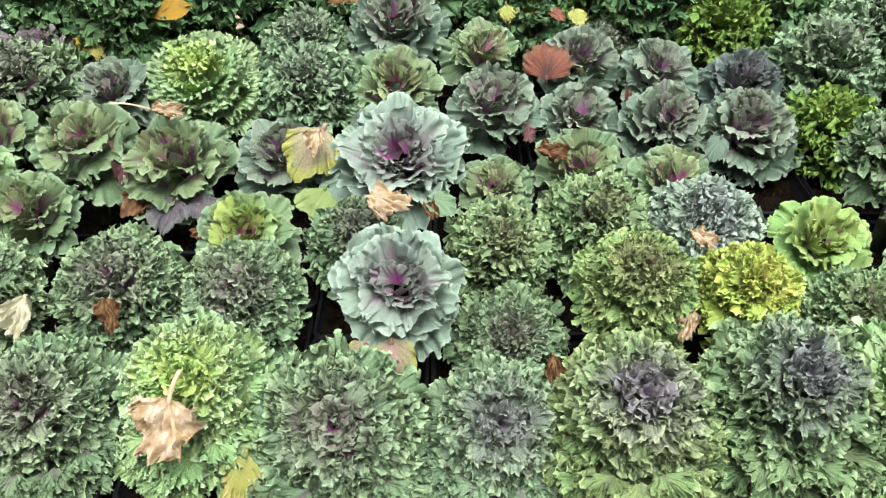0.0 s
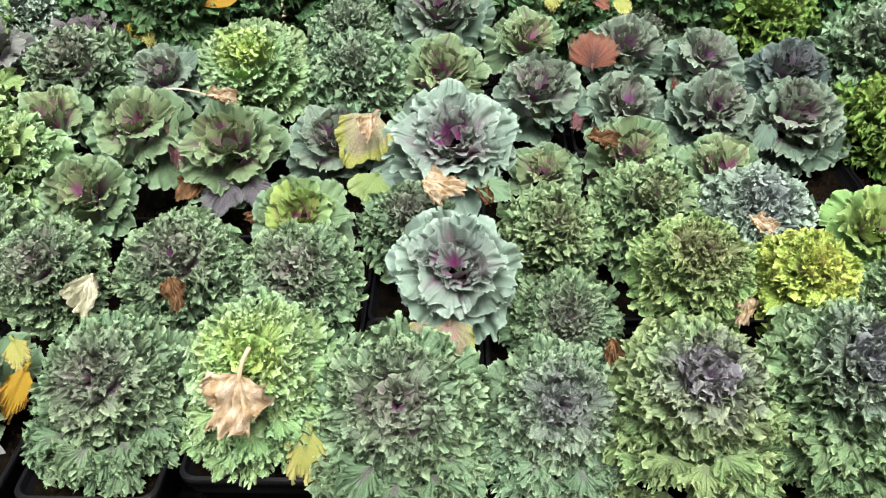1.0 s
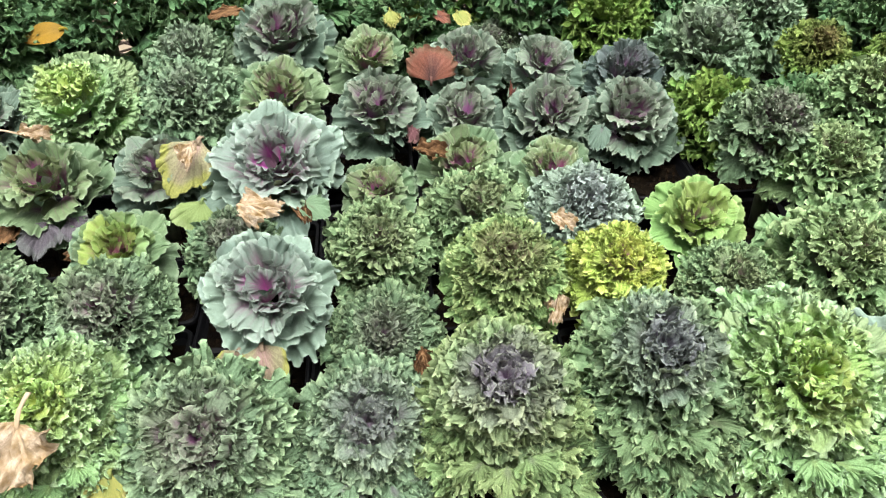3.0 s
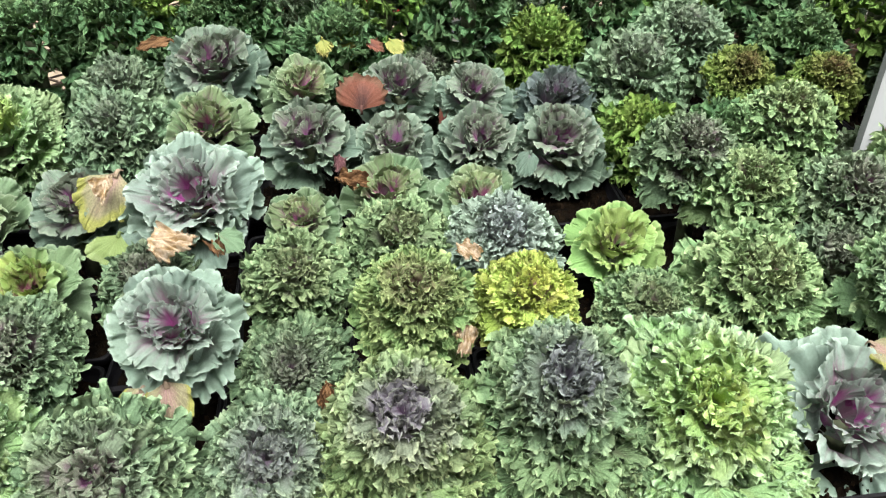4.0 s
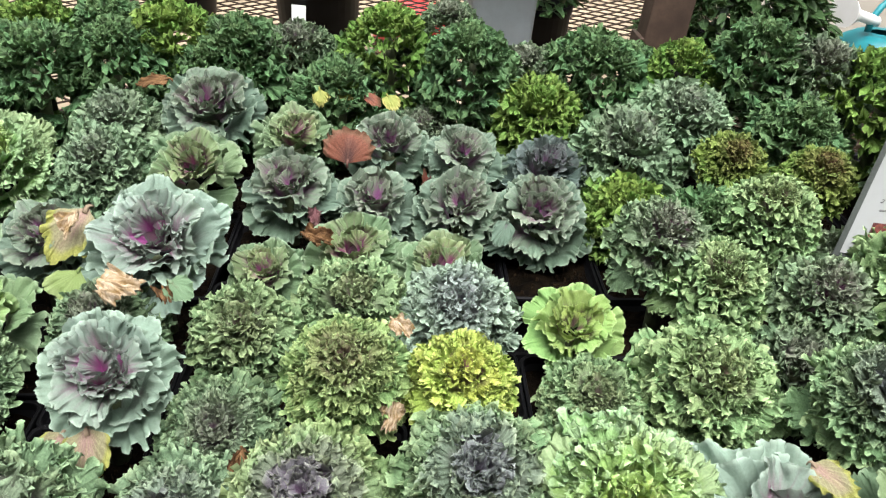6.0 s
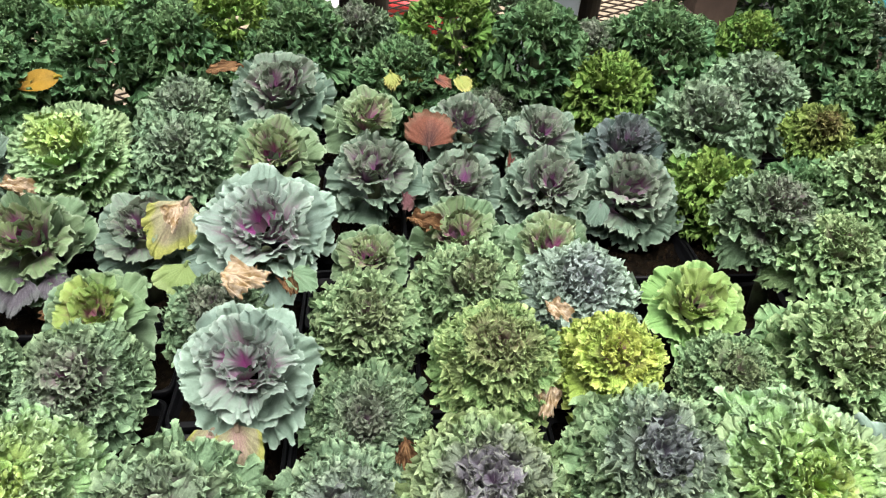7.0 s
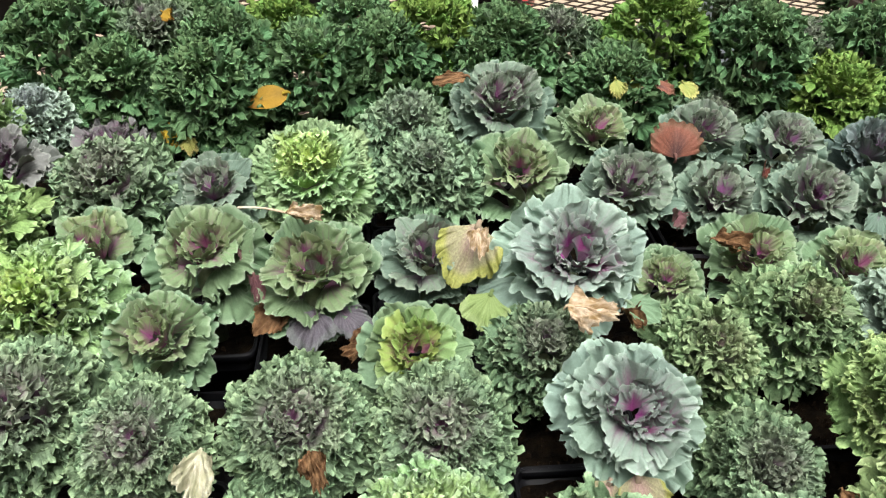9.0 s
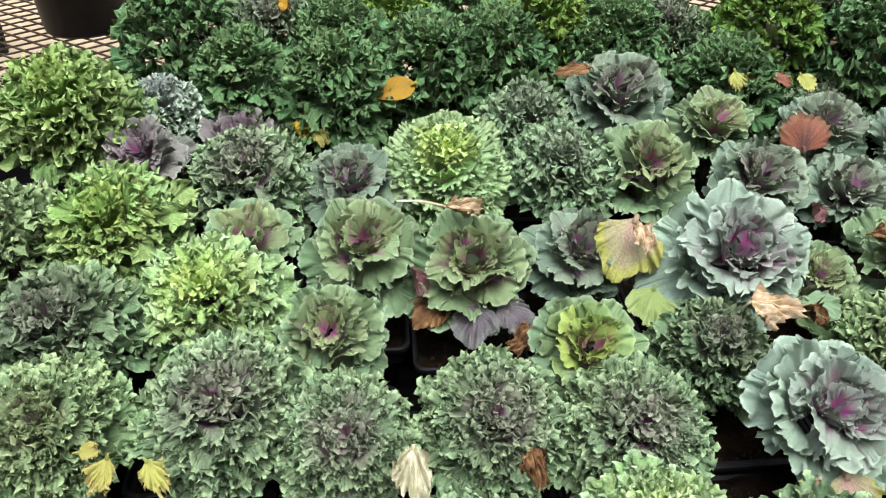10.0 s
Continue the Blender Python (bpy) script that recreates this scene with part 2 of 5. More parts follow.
M_TERRA = plain("orange_wood", (.32, .15, .06), 0.6, 0.3, 12)


# ---- building helpers ----
def mesh_of(name, verts, faces, smooth_on=True, uv=None):
    me = bpy.data.meshes.new(name)
    me.from_pydata([tuple(p) for p in verts], [], faces)
    if smooth_on:
        me.polygons.foreach_set("use_smooth", [True] * len(me.polygons))
    if uv is not None:
        layer = me.uv_layers.new(name="UVMap")
        idx = np.empty(len(me.loops), dtype=np.int32)
        me.loops.foreach_get("vertex_index", idx)
        layer.data.foreach_set("uv", np.asarray(uv, dtype=np.float32)[idx].ravel())
    me.update()
    return me


def part(name, bm, material, parent, label=""):
    me = bpy.data.meshes.new(name)
    bm.to_mesh(me)
    bm.free()
    me.materials.append(material)
    ob = new(name, me)
    ob.parent = parent
    if label:
        tagged(ob, label=label)
    return ob


def box(bm, x0, x1, y0, y1, z0, z1, bevel=0.0):
    r = bmesh.ops.create_cube(bm, size=1.0)
    for v in r["verts"]:
        v.co = Vector(((x0 + x1) / 2 + v.co.x * (x1 - x0), (y0 + y1) / 2 + v.co.y * (y1 - y0), (z0 + z1) / 2 + v.co.z * (z1 - z0)))
    if bevel:
        edges = list({e for v in r["verts"] for e in v.link_edges})
        bmesh.ops.bevel(bm, geom=edges, offset=bevel, segments=2, affect='EDGES', profile=0.5)


def ring_loft(bm, rings, close_first=False, close_last=False):
    """Joins rings of equal vertex counts with faces."""
    rows = [[bm.verts.new(p) for p in ring] for ring in rings]
    n = len(rows[0])
    for a, b in zip(rows, rows[1:]):
        for i in range(n):
            f = bm.faces.new((a[i], a[(i + 1) % n], b[(i + 1) % n], b[i]))
            f.smooth = True
    if close_first:
        bm.faces.new(rows[0][::-1])
    if close_last:
        bm.faces.new(rows[-1])
    return rows


def rounded_square(half, r, z, n=5):
    pts = []
    for k, (sx, sy) in enumerate(((1, 1), (-1, 1), (-1, -1), (1, -1))):
        for j in range(n):
            a = radians(90 * k + 90 * j / (n - 1))
            pts.append((sx * (half - r) + r * math.cos(a), sy * (half - r) + r * math.sin(a), z))
    return pts


def circle(r, z, n=32, x=0.0, y=0.0):
    return [(x + r * math.cos(2 * math.pi * i / n), y + r * math.sin(2 * math.pi * i / n), z) for i in range(n)]


# ---- leaves ----
def leaf_mesh(name, seed, nu, rows, spread, cycles, amp, curl, cup, bend, wave=0.05, lobe=0.02, narrow=0.25, roll=0.1, start=0.66, teeth=0.0, pleat=0.0, crumple=0.0, taper=0.28, ruff=None, crease=0.0):
    """One leaf a unit long, foot at the origin, pointing along +y, upper face up: a fan-shaped blade with a waved margin.
    ruff: (waves, height, meander, reach, start): the fine folds of the margin."""
    rg = np.random.RandomState(seed)
    p = rg.rand(16) * 6.28
    w = math.pi * cycles
    rg2 = rg.rand(18)

    def surf(T, V):
        tw = T + 0.06 * np.sin(5.1 * T + p[0]) + 0.03 * np.sin(13.0 * T + p[1])
        strength = 0.8 + 0.4 * np.sin(4.3 * T + p[2]) + 0.3 * np.sin(9.7 * T + p[3])
        R = 1 - taper * np.abs(T) ** 2.6 + 0.05 * np.sin(3.7 * T + p[4])
        g = np.clip((V - start) / (1 - start), 0, 1)
        lob = np.sin(w * 0.62 * tw + p[5]) + 0.8 * np.sin(w * 1.31 * tw + p[6]) + 0.5 * np.sin(w * 2.2 * tw + p[10])
        phi = radians(spread) * T
        rad = V * R + g ** 2 * (lobe * lob + teeth * (np.abs(np.sin(w * 1.6 * tw + p[11])) - 0.5))
        wid = narrow + (1 - narrow) * np.clip(V * 1.3, 0, 1) ** 0.9
        fold = over = 0.0
        if ruff:
            waves, high, mean, reach, begin = ruff
            g2 = np.clip((V - begin) / (1 - begin), 0, 1)
            tf = T + 0.035 * np.sin(11.0 * T + p[8]) + 0.016 * np.sin(29.0 * T + p[10]) + 0.02 * (V - 0.8) * np.sin(19.0 * T + p[13])
            s2 = np.clip(0.85 + 0.4 * np.sin(6.3 * T + p[11]) + 0.35 * np.sin(14.1 * T + p[12]), 0.25, 1.6)
            ph = math.pi * waves * tf + p[0] + 1.1 * np.sin(9.0 * V + 8.0 * T)
            fold = high * g2 ** 0.9 * s2 * (np.sin(ph) + 0.45 * np.sin(2.37 * ph + p[3]) * g2)
            over = mean * g2 * s2 * (np.sin(2 * ph) + 0.7 * np.cos(ph + p[4]))
            rad = rad + reach * g2 ** 1.5 * s2 * (np.sin(ph + 0.9) + 0.7 * np.abs(np.sin(1.63 * ph + p[5])) - 0.4)
        x = rad * np.sin(phi) * wid + over * np.cos(phi)
        y = rad * np.cos(phi) - over * np.sin(phi)
        z = cup * 1.2 * x ** 2 + wave * V ** 1.5 * (np.sin(4.1 * x + 2.2 * y + p[9]) + 0.6 * np.sin(7.0 * x - 5.0 * y + p[12]) + 0.35 * np.sin(11.0 * y + 6.0 * x + p[13]))
        if crease:
            for c in range(9):
                a, f = rg2[c] * 6.283, 4.0 + 2.2 * c
                ridge = np.abs(np.sin(f * (x * math.cos(a) + y * math.sin(a)) + p[c])) - 0.5
                z = z + crease * V ** 0.5 * ridge * 3.0 / f ** 0.5
                q = rg2[c + 9] * 6.283
                x, y = x + 0.35 * crease * V * ridge * math.cos(q), y + 0.35 * crease * V * ridge * math.sin(q)
        if crumple:
            z = z + crumple * V * (np.sin(13 * x + 9 * y + p[1]) * np.sin(17 * y - 8 * x + p[2]) + 0.6 * np.sin(31 * x + 5 * y + p[3]) * np.sin(27 * y + p[4]))
        z = z + fold + pleat * V * np.sin(6.1 * math.pi * T + p[14]) + 0.7 * pleat * V * np.sin(10.3 * math.pi * T + p[15])
        z = z + amp * g ** 1.3 * np.sin(w * tw + p[7]) * strength - roll * g ** 1.6
        tang = curl * g ** 1.3 * np.cos(w * tw + p[7]) * strength
        back = 0.5 * roll * g ** 2
        x = x + tang * np.cos(phi) - back * np.sin(phi)
        y = y - tang * np.sin(phi) - back * np.cos(phi)
        # bend along the length: positive arches the tip downwards
        if abs(bend) > 1e-4:
            a = bend * np.clip(y, 0, 2)
            y, z = np.sin(a) / bend + z * np.sin(a), (np.cos(a) - 1) / bend + z * np.cos(a)
        return np.stack([x, y, z], -1)

    th = np.linspace(-1, 1, nu + 1)
    V, T = np.meshgrid(np.array(rows), th, indexing="ij")
    verts = surf(T, V).reshape(-1, 3)
    uv = np.stack([(T + 1) / 2, V], -1).reshape(-1, 2)
    n, nv = nu + 1, len(rows) - 1
    faces = [(i * n + j, i * n + j + 1, (i + 1) * n + j + 1, (i + 1) * n + j) for i in range(nv) for j in range(nu)]
    me = mesh_of(name, verts, faces, True, uv)
    me.materials.append(M_BARK)
    return me


def curly_leaf(name, seed, nc, mult, inner, outer, spread=62, cup=0.3, bend=0.5, roll=0.06, waves=14, high=0.07, mean=0.035, reach=0.05,
               begin=0.62, tooth=0.015, lobes=0.03, wave=0.04, crimp=0.4, narrow=0.3, taper=0.22, rib=0.02, curls=(), lace=None, upturn=None):
    """One leaf a unit long, foot at the origin, pointing along +y, upper face up. The blade is a smooth fan; from `begin` on its
    margin is longer than the blade allows, so that it buckles into folds, which are folded and toothed again at the edge.
    lace: (waves, height, length, start) of the small lobes along the edge.
    upturn: (start, height): the edge stands up from the blade here and there.
    curls: (length, size) of the curls that crumple the margin in all directions.
    inner: rows of nc cells across the blade; outer: rows of nc * mult cells across the margin."""
    rg = np.random.RandomState(seed)
    p = rg.rand(20) * 6.28
    swirl = [(length, size, rg.rand(3, 4) * 6.28, rg.rand(3, 4) * 6.28, rg.uniform(0.7, 1.4, (3, 4))) for length, size in curls]

    def surf(T, V, edge):
        R = 1 - taper * np.abs(T) ** 2.4 + 0.04 * np.sin(3.7 * T + p[4]) + lobes * np.sin(8.3 * T + p[5]) * V ** 3
        phi = radians(spread) * T
        g = np.clip((V - begin) / (1 - begin), 0, 1)
        tf = T + 0.05 * np.sin(6.0 * T + p[0]) + 0.022 * np.sin(17.0 * T + p[1])
        ph = math.pi * waves * tf + p[2] + 0.9 * np.sin(5.0 * V + 6.0 * T + p[3]) + 2.2 * g * np.sin(9.0 * T + p[15])
        s2 = np.clip(0.85 + 0.4 * np.sin(5.3 * T + p[6]) + 0.35 * np.sin(12.7 * T + p[7]), 0.3, 1.5)
        # rounded lobes that stand up and hang down in turn, spreading over the notches between them
        fold = high * g ** 1.2 * s2 * np.sin(ph) + crimp * high * g ** 2 * np.sin(2.63 * ph + p[8])
        over = -mean * g ** 1.5 * np.sin(2 * ph) + 0.3 * crimp * mean * g ** 2 * np.cos(3.3 * ph + p[9])
        rad = V * R + reach * g ** 1.3 * (np.abs(np.sin(ph)) ** 0.7 - 0.6) * (0.5 + 0.5 * s2) + edge
        stand = 0.0
        if upturn:
            u2 = np.clip((V - upturn[0]) / (1 - upturn[0]), 0, 1)
            much = np.clip(0.28 + 0.55 * np.sin(0.73 * ph + p[13]) + 0.30 * np.sin(4.0 * T + p[12]), -0.35, 1.0)
            stand = upturn[1] * much * u2 ** 1.4
            rad = rad - 0.7 * (1 - upturn[0]) * np.abs(much) * u2 ** 1.6
        wid = narrow + (1 - narrow) * np.clip(V * 1.35, 0, 1) ** 0.9
        x = rad * np.sin(phi) * wid + over * np.cos(phi)
        y = rad * np.cos(phi) - over * np.sin(phi)
        g1 = np.clip((V - 0.5) / 0.5, 0, 1)
        z = cup * x ** 2 + wave * V ** 1.5 * (np.sin(4.1 * x + 2.2 * y + p[12]) + 0.7 * np.sin(7.3 * x - 4.0 * y + p[13]))
        z = z + fold + stand - roll * g1 ** 2 - rib * np.exp(-(x / 0.06) ** 2) * V * (1 - V) * 4
        z = z + 0.25 * rib * V * np.cos(26 * T + p[14])
        for length, size, turn, phase, pitch in swirl:
            push = [sum(np.sin(2 * math.pi / length * f * (x * math.cos(a) + y * math.sin(a) + 0.5 * z) + b) for a, b, f in zip(turn[c], phase[c], pitch[c])) for c in range(3)]
            k = size * np.minimum(1.0, 1.25 * g) * 0.6
            x, y, z = x + k * push[0], y + k * push[1], z + 1.3 * k * push[2]
        if abs(bend) > 1e-4:
            a = bend * np.clip(y, 0, 2)
            y, z = np.sin(a) / bend + z * np.sin(a), (np.cos(a) - 1) / bend + z * np.cos(a)
        return np.stack([x, y, z], -1)

    def laced(T, V, edge):
        """The surface with small lobes set square to it along the edge."""
        P = surf(T, V, edge)
        if not lace or V[0] <= lace[3]:
            return P
        count, tall, long, since = lace
        g2 = (V - since) / (1 - since)
        out = P - surf(T, V - 0.03, edge)
        along = surf(T + 0.002, V, edge) - surf(T - 0.002, V, edge)
        out /= np.linalg.norm(out, axis=1)[:, None]
        along /= np.linalg.norm(along, axis=1)[:, None] + 1e-9
        nrm = np.cross(along, out)
        nrm /= np.linalg.norm(nrm, axis=1)[:, None] + 1e-9
        ph2 = math.pi * count * (T + 0.03 * np.sin(9.0 * T + p[16]) + 0.008 * np.sin(31.0 * T + p[17])) + p[18]
        s3 = np.clip(0.9 + 0.4 * np.sin(15.0 * T + p[19]) + 0.3 * np.sin(37.0 * T + p[0]), 0.4, 1.5)
        lift, push, slip = tall * g2 * s3 * np.sin(ph2), long * g2 * s3 * (np.abs(np.sin(ph2)) ** 0.8 - 0.45), -0.3 * long * g2 * np.sin(2 * ph2)
        return P + nrm * lift[:, None] + out * push[:, None] + along * slip[:, None]

    verts, uv, faces, starts = [], [], [], []
    nf = nc * mult
    for v in inner + outer:
        n = nc if v in inner else nf
        T = np.linspace(-1, 1, n + 1)
        if n == nf and v < 1:
            T = T + np.concatenate([[0], rg.uniform(-.25, .25, n - 1) * 2 / n, [0]])
        edge = np.zeros(n + 1)
        if v == outer[-1]:
            edge = tooth * ((np.arange(n + 1) % 2) * 2.0 - 1.0) * rg.uniform(0.3, 1.3, n + 1)
        starts.append((sum(len(q) for q in verts), n))
        verts.append(laced(T, np.full(n + 1, float(v)), edge))
        uv.append(np.stack([(T + 1) / 2, np.full(n + 1, float(v))], -1))
    for (a, n), (b, m) in zip(starts, starts[1:]):
        if n == m:
            faces += [(a + j, a + j + 1, b + j + 1, b + j) for j in range(n)]
        else:
            for j in range(n):
                half = mult // 2
                faces += [(a + j, b + j * mult + q + 1, b + j * mult + q) for q in range(half)]
                faces.append((a + j, a + j + 1, b + j * mult + half))
                faces += [(a + j + 1, b + j * mult + q + 1, b + j * mult + q) for q in range(half, mult)]
    me = mesh_of(name, np.concatenate(verts), faces, True, np.concatenate(uv))
    me.materials.append(M_BARK)
    return me


LEAVES = {}
WAVY = (0, .2, .4, .58, .72, .83, .92, .975, 1)
BEND = {"kale": 0.55, "cabbage": 0.25, "heart": -0.2, "core": 0.1}
for k in range(6):
    # curly kale in three grades of fineness, its small heart leaves, and broad leaves with a narrow frill
    LEAVES["kale", 0, k] = curly_leaf("kale_leaf", 10 + k, 22, 8, (0, .36, .56), (.68, .79, .88, .945, 1.0), bend=BEND["kale"], waves=11 + k % 3, high=.056, mean=.028, reach=.05, begin=.62, lobes=.06, tooth=.006, crimp=.45, curls=((.11, .017),), lace=(27, .050, .036, .78), upturn=(.80, .15))
    LEAVES["kale", 1, k] = curly_leaf("kale_leaf_mid", 30 + k, 15, 7, (0, .36, .56), (.70, .82, .92, 1.0), bend=BEND["kale"], waves=9 + k % 3, high=.064, mean=.030, reach=.055, begin=.58, tooth=.007, crimp=.35, lobes=.06, curls=((.12, .022),), lace=(17, .070, .044, .73), upturn=(.76, .17))
    LEAVES["kale", 2, k] = curly_leaf("kale_leaf_far", 50 + k, 9, 6, (0, .36), (.58, .80, 1.0), spread=72, bend=BEND["kale"], waves=6 + k % 2, high=.105, mean=.05, reach=.06, begin=.30, tooth=.01, crimp=.5, lobes=.08, curls=((.20, .042),), lace=(9, .13, .06, .50), upturn=(.66, .22))
    LEAVES["kale", 3, k] = curly_leaf("kale_heart_leaf", 70 + k, 12, 6, (0, .35), (.55, .74, .89, 1.0), spread=62, cup=.8, bend=BEND["core"], waves=6 + k % 2, high=.085, mean=.045, reach=.06, begin=.42, tooth=.01, crimp=.35, curls=((.17, .030),), lace=(11, .095, .060, .66), upturn=(.68, .18))
    LEAVES["kale", 4, k] = curly_leaf("kale_skirt_leaf", 90 + k, 20, 8, (0, .3, .5, .64), (.75, .85, .93, 1.0), bend=.35, waves=9 + k % 3, high=.056, mean=.028, reach=.05, begin=.62, roll=.03, wave=.055, lobes=.07, tooth=.006, crimp=.35, curls=((.18, .016),), lace=(19, .052, .042, .81), upturn=(.83, .11))
    LEAVES["hang", 0, k] = curly_leaf("kale_hanging_leaf", 200 + k, 16, 7, (0, .26), (.42, .57, .72, .87, 1.0), spread=62, bend=.6, waves=8 + k % 3, high=.09, mean=.045, reach=.06, begin=.18, roll=.05, wave=.06, lobes=.07, tooth=.008, crimp=.4, curls=((.14, .028),), lace=(18, .075, .046, .60), upturn=(.70, .18))
    LEAVES["core", 0, k] = curly_leaf("kale_core_leaf", 180 + k, 8, 5, (0, .45), (.66, .84, 1.0), spread=66, cup=.9, bend=BEND["core"], waves=4, high=.11, mean=.05, reach=.08, begin=.45, tooth=.015, crimp=.35, curls=((.30, .035),), lace=(5, .13, .09, .60))
    LEAVES["fan", 0, k] = curly_leaf("kale_fan_leaf", 120 + k, 22, 9, (0, .3, .5, .66), (.76, .85, .93, 1.0), spread=58, bend=.3, waves=8, high=.045, mean=.028, reach=.04, begin=.69, roll=.02, rib=.05, tooth=.006, crimp=.35, curls=((.18, .013),), lace=(23, .044, .046, .83))
    # smooth ornamental cabbage: broad, softly waved leaves; 3: cupped heart leaves
    LEAVES["cabbage", 0, k] = curly_leaf("cabbage_leaf", 140 + k, 16, 6, (0, .2, .4, .58), (.70, .80, .88, .95, 1.0), spread=62, cup=.42, bend=BEND["cabbage"], waves=5 + k % 2, high=.078, mean=.020, reach=.05, begin=.5, tooth=.003, lobes=.06, wave=.06, crimp=.4, roll=.10, taper=.30, rib=.035, curls=((.30, .014),), lace=(15, .013, .024, .84))
    LEAVES["cabbage", 3, k] = curly_leaf("cabbage_heart_leaf", 160 + k, 12, 6, (0, .25, .5), (.66, .80, .91, 1.0), spread=58, cup=1.0, bend=BEND["heart"], waves=4, high=.085, mean=.022, reach=.05, begin=.45, tooth=.004, lobes=.05, wave=.05, roll=.10, taper=.35, rib=.05, lace=(12, .014, .026, .80))


def plant(kind, x, y, z, R, pal, lod=0, dome=0.5, lean=(0.0, 0.0), n=0, label="", seed=None):
    """A rosette whose heart lies at (x, y, z) and whose outer leaves reach R. dome: how steeply the rosette drops to its rim."""
    rg = random.Random(int(x * 997 + y * 7919 + 5000) if seed is None else seed)
    name = "ornamental_kale" if kind == "kale" else "ornamental_cabbage"
    root = new(name)
    base_z = min(SOIL, z - 0.06)
    root.matrix_world = pose(x, y, base_z)
    tagged(root, label=label or DEFAULT[pal], category="ornamental cabbage" if kind == "cabbage" else "ornamental kale", group="potted rosettes on the bench", kind="thing")
    top = z - base_z
    bm = bmesh.new()
    ring_loft(bm, [circle(0.013, 0.0, 10), circle(0.011, top * 0.4, 10), circle(0.016, top - 0.6 * R, 10), circle(0.006, top - 0.45 * R, 10)], True, True)
    part("stem", bm, M_BARK, root)
    tilt = Matrix.Rotation(radians(lean[0]), 4, 'X') @ Matrix.Rotation(radians(lean[1]), 4, 'Y')
    pivot = Matrix.Translation((0, 0, top - 0.2 * R)) @ tilt @ Matrix.Translation((0, 0, 0.2 * R - top))
    lod = 0 if y < 0.8 else max(lod, 1)
    a0 = rg.uniform(0, 360)
    broad = pal == "kale_lime" and 1.2 < y < 1.28
    drop = 0.24 + 1.15 * dome if kind == "kale" else 0.22 + 0.72 * dome
    if kind == "kale":
        count = (36, 32, 56)[lod]
    else:
        count = max(12, round(0.85 * n))
    R *= (1.0, 1.05, 1.14)[lod] if kind == "kale" else 1.0
    rows = [("leaf", (i + 0.6) / (count - 0.4), a0 + i * 137.508) for i in range(count)]
    rows += [("core", (i + 0.5) / (13 if kind == "kale" else 6), a0 + 60 + i * 137.508) for i in range(13 if kind == "kale" else 6)]
    if kind == "kale" and lod == 2:
        rows += [("side", (i + 0.5) / 20, 180 - 110 + (i * 83.7) % 220) for i in range(20)]
    if kind == "kale" and y < 0.62:
        rows += [("skirt", (i % 3) * 0.35 + rg.uniform(0, 0.25), 180 - 98 + 9.3 * i) for i in range(22)]
    for which, t, az in rows:
        az += rg.uniform(-10, 10)
        if which == "core":
            rho, bob, bend = 0.02 + 0.22 * t ** 0.6, 0.03, BEND["core"] if kind == "kale" else BEND["heart"]
            ln = R * (0.20 + 0.3 * rho) * rg.uniform(0.85, 1.15)
            if kind == "cabbage":
                rho, ln = 0.04 + 0.28 * t ** 0.6, R * (0.26 + 0.20 * t ** 0.6) * rg.uniform(0.85, 1.15)
            el = 86 - 90 * rho + rg.uniform(-12, 12)
            grade = "core" if kind == "kale" else 3
        elif which == "skirt":
            rho, bob, bend, grade = 0.86 + 0.12 * t + rg.uniform(-.05, .05), 0.05, 0.6, "hang"
            ln = R * rg.uniform(0.36, 0.48)
            el = rg.uniform(4, 30)
        elif which == "side":
            rho, bob, bend, grade = rg.uniform(0.86, 1.0), 0.05, BEND["kale"], 2
            ln = R * rg.uniform(0.40, 0.52)
            el = rg.uniform(8, 40)
        elif kind == "kale":
            rho = 0.97 * t ** 0.56 * rg.uniform(0.95, 1.05)
            core = rho < 0.40
            ln = R * ((0.30 + 0.35 * rho) if core else (0.40 + 0.44 * rho)) * rg.uniform(0.86, 1.14) * (0.54 if lod == 2 else 1.0)
            el = 87 - 44 * rho ** 1.2 - 14 * max(0.0, rho - 0.8) / 0.2 - 16 * max(0.0, drop - 0.6) * rho + rg.uniform(-11, 11)
            grade, bend = (3, BEND["core"]) if core and lod < 2 else (lod, BEND["kale"])
            if lod == 0 and rho > 0.84:
                grade, bend = 4, 0.35
            if broad and rho > 0.45:
                grade, bend = "fan", 0.3
            bob = 0.07
        else:
            az += rg.uniform(-14, 14)
            rho = 0.08 + 0.86 * t ** 0.72 * rg.uniform(0.92, 1.05)
            core = rho < 0.36
            ln = R * ((0.38 + 0.45 * rho) if core else (0.48 + 0.40 * rho)) * rg.uniform(0.86, 1.12)
            el = 88 - 58 * rho ** 1.3 - 20 * max(0.0, rho - 0.75) / 0.25 + rg.uniform(-10, 10)
            grade, bend = (3, BEND["heart"]) if core else (0, BEND["cabbage"])
            bob = 0.03
        # the leaf's tip lies on the dome; its foot follows from its length and rise
        e = radians(el)
        ty, tz = math.sin(bend) / bend, (math.cos(bend) - 1) / bend
        far, rise = ln * (ty * math.cos(e) - tz * math.sin(e)), ln * (ty * math.sin(e) + tz * math.cos(e))
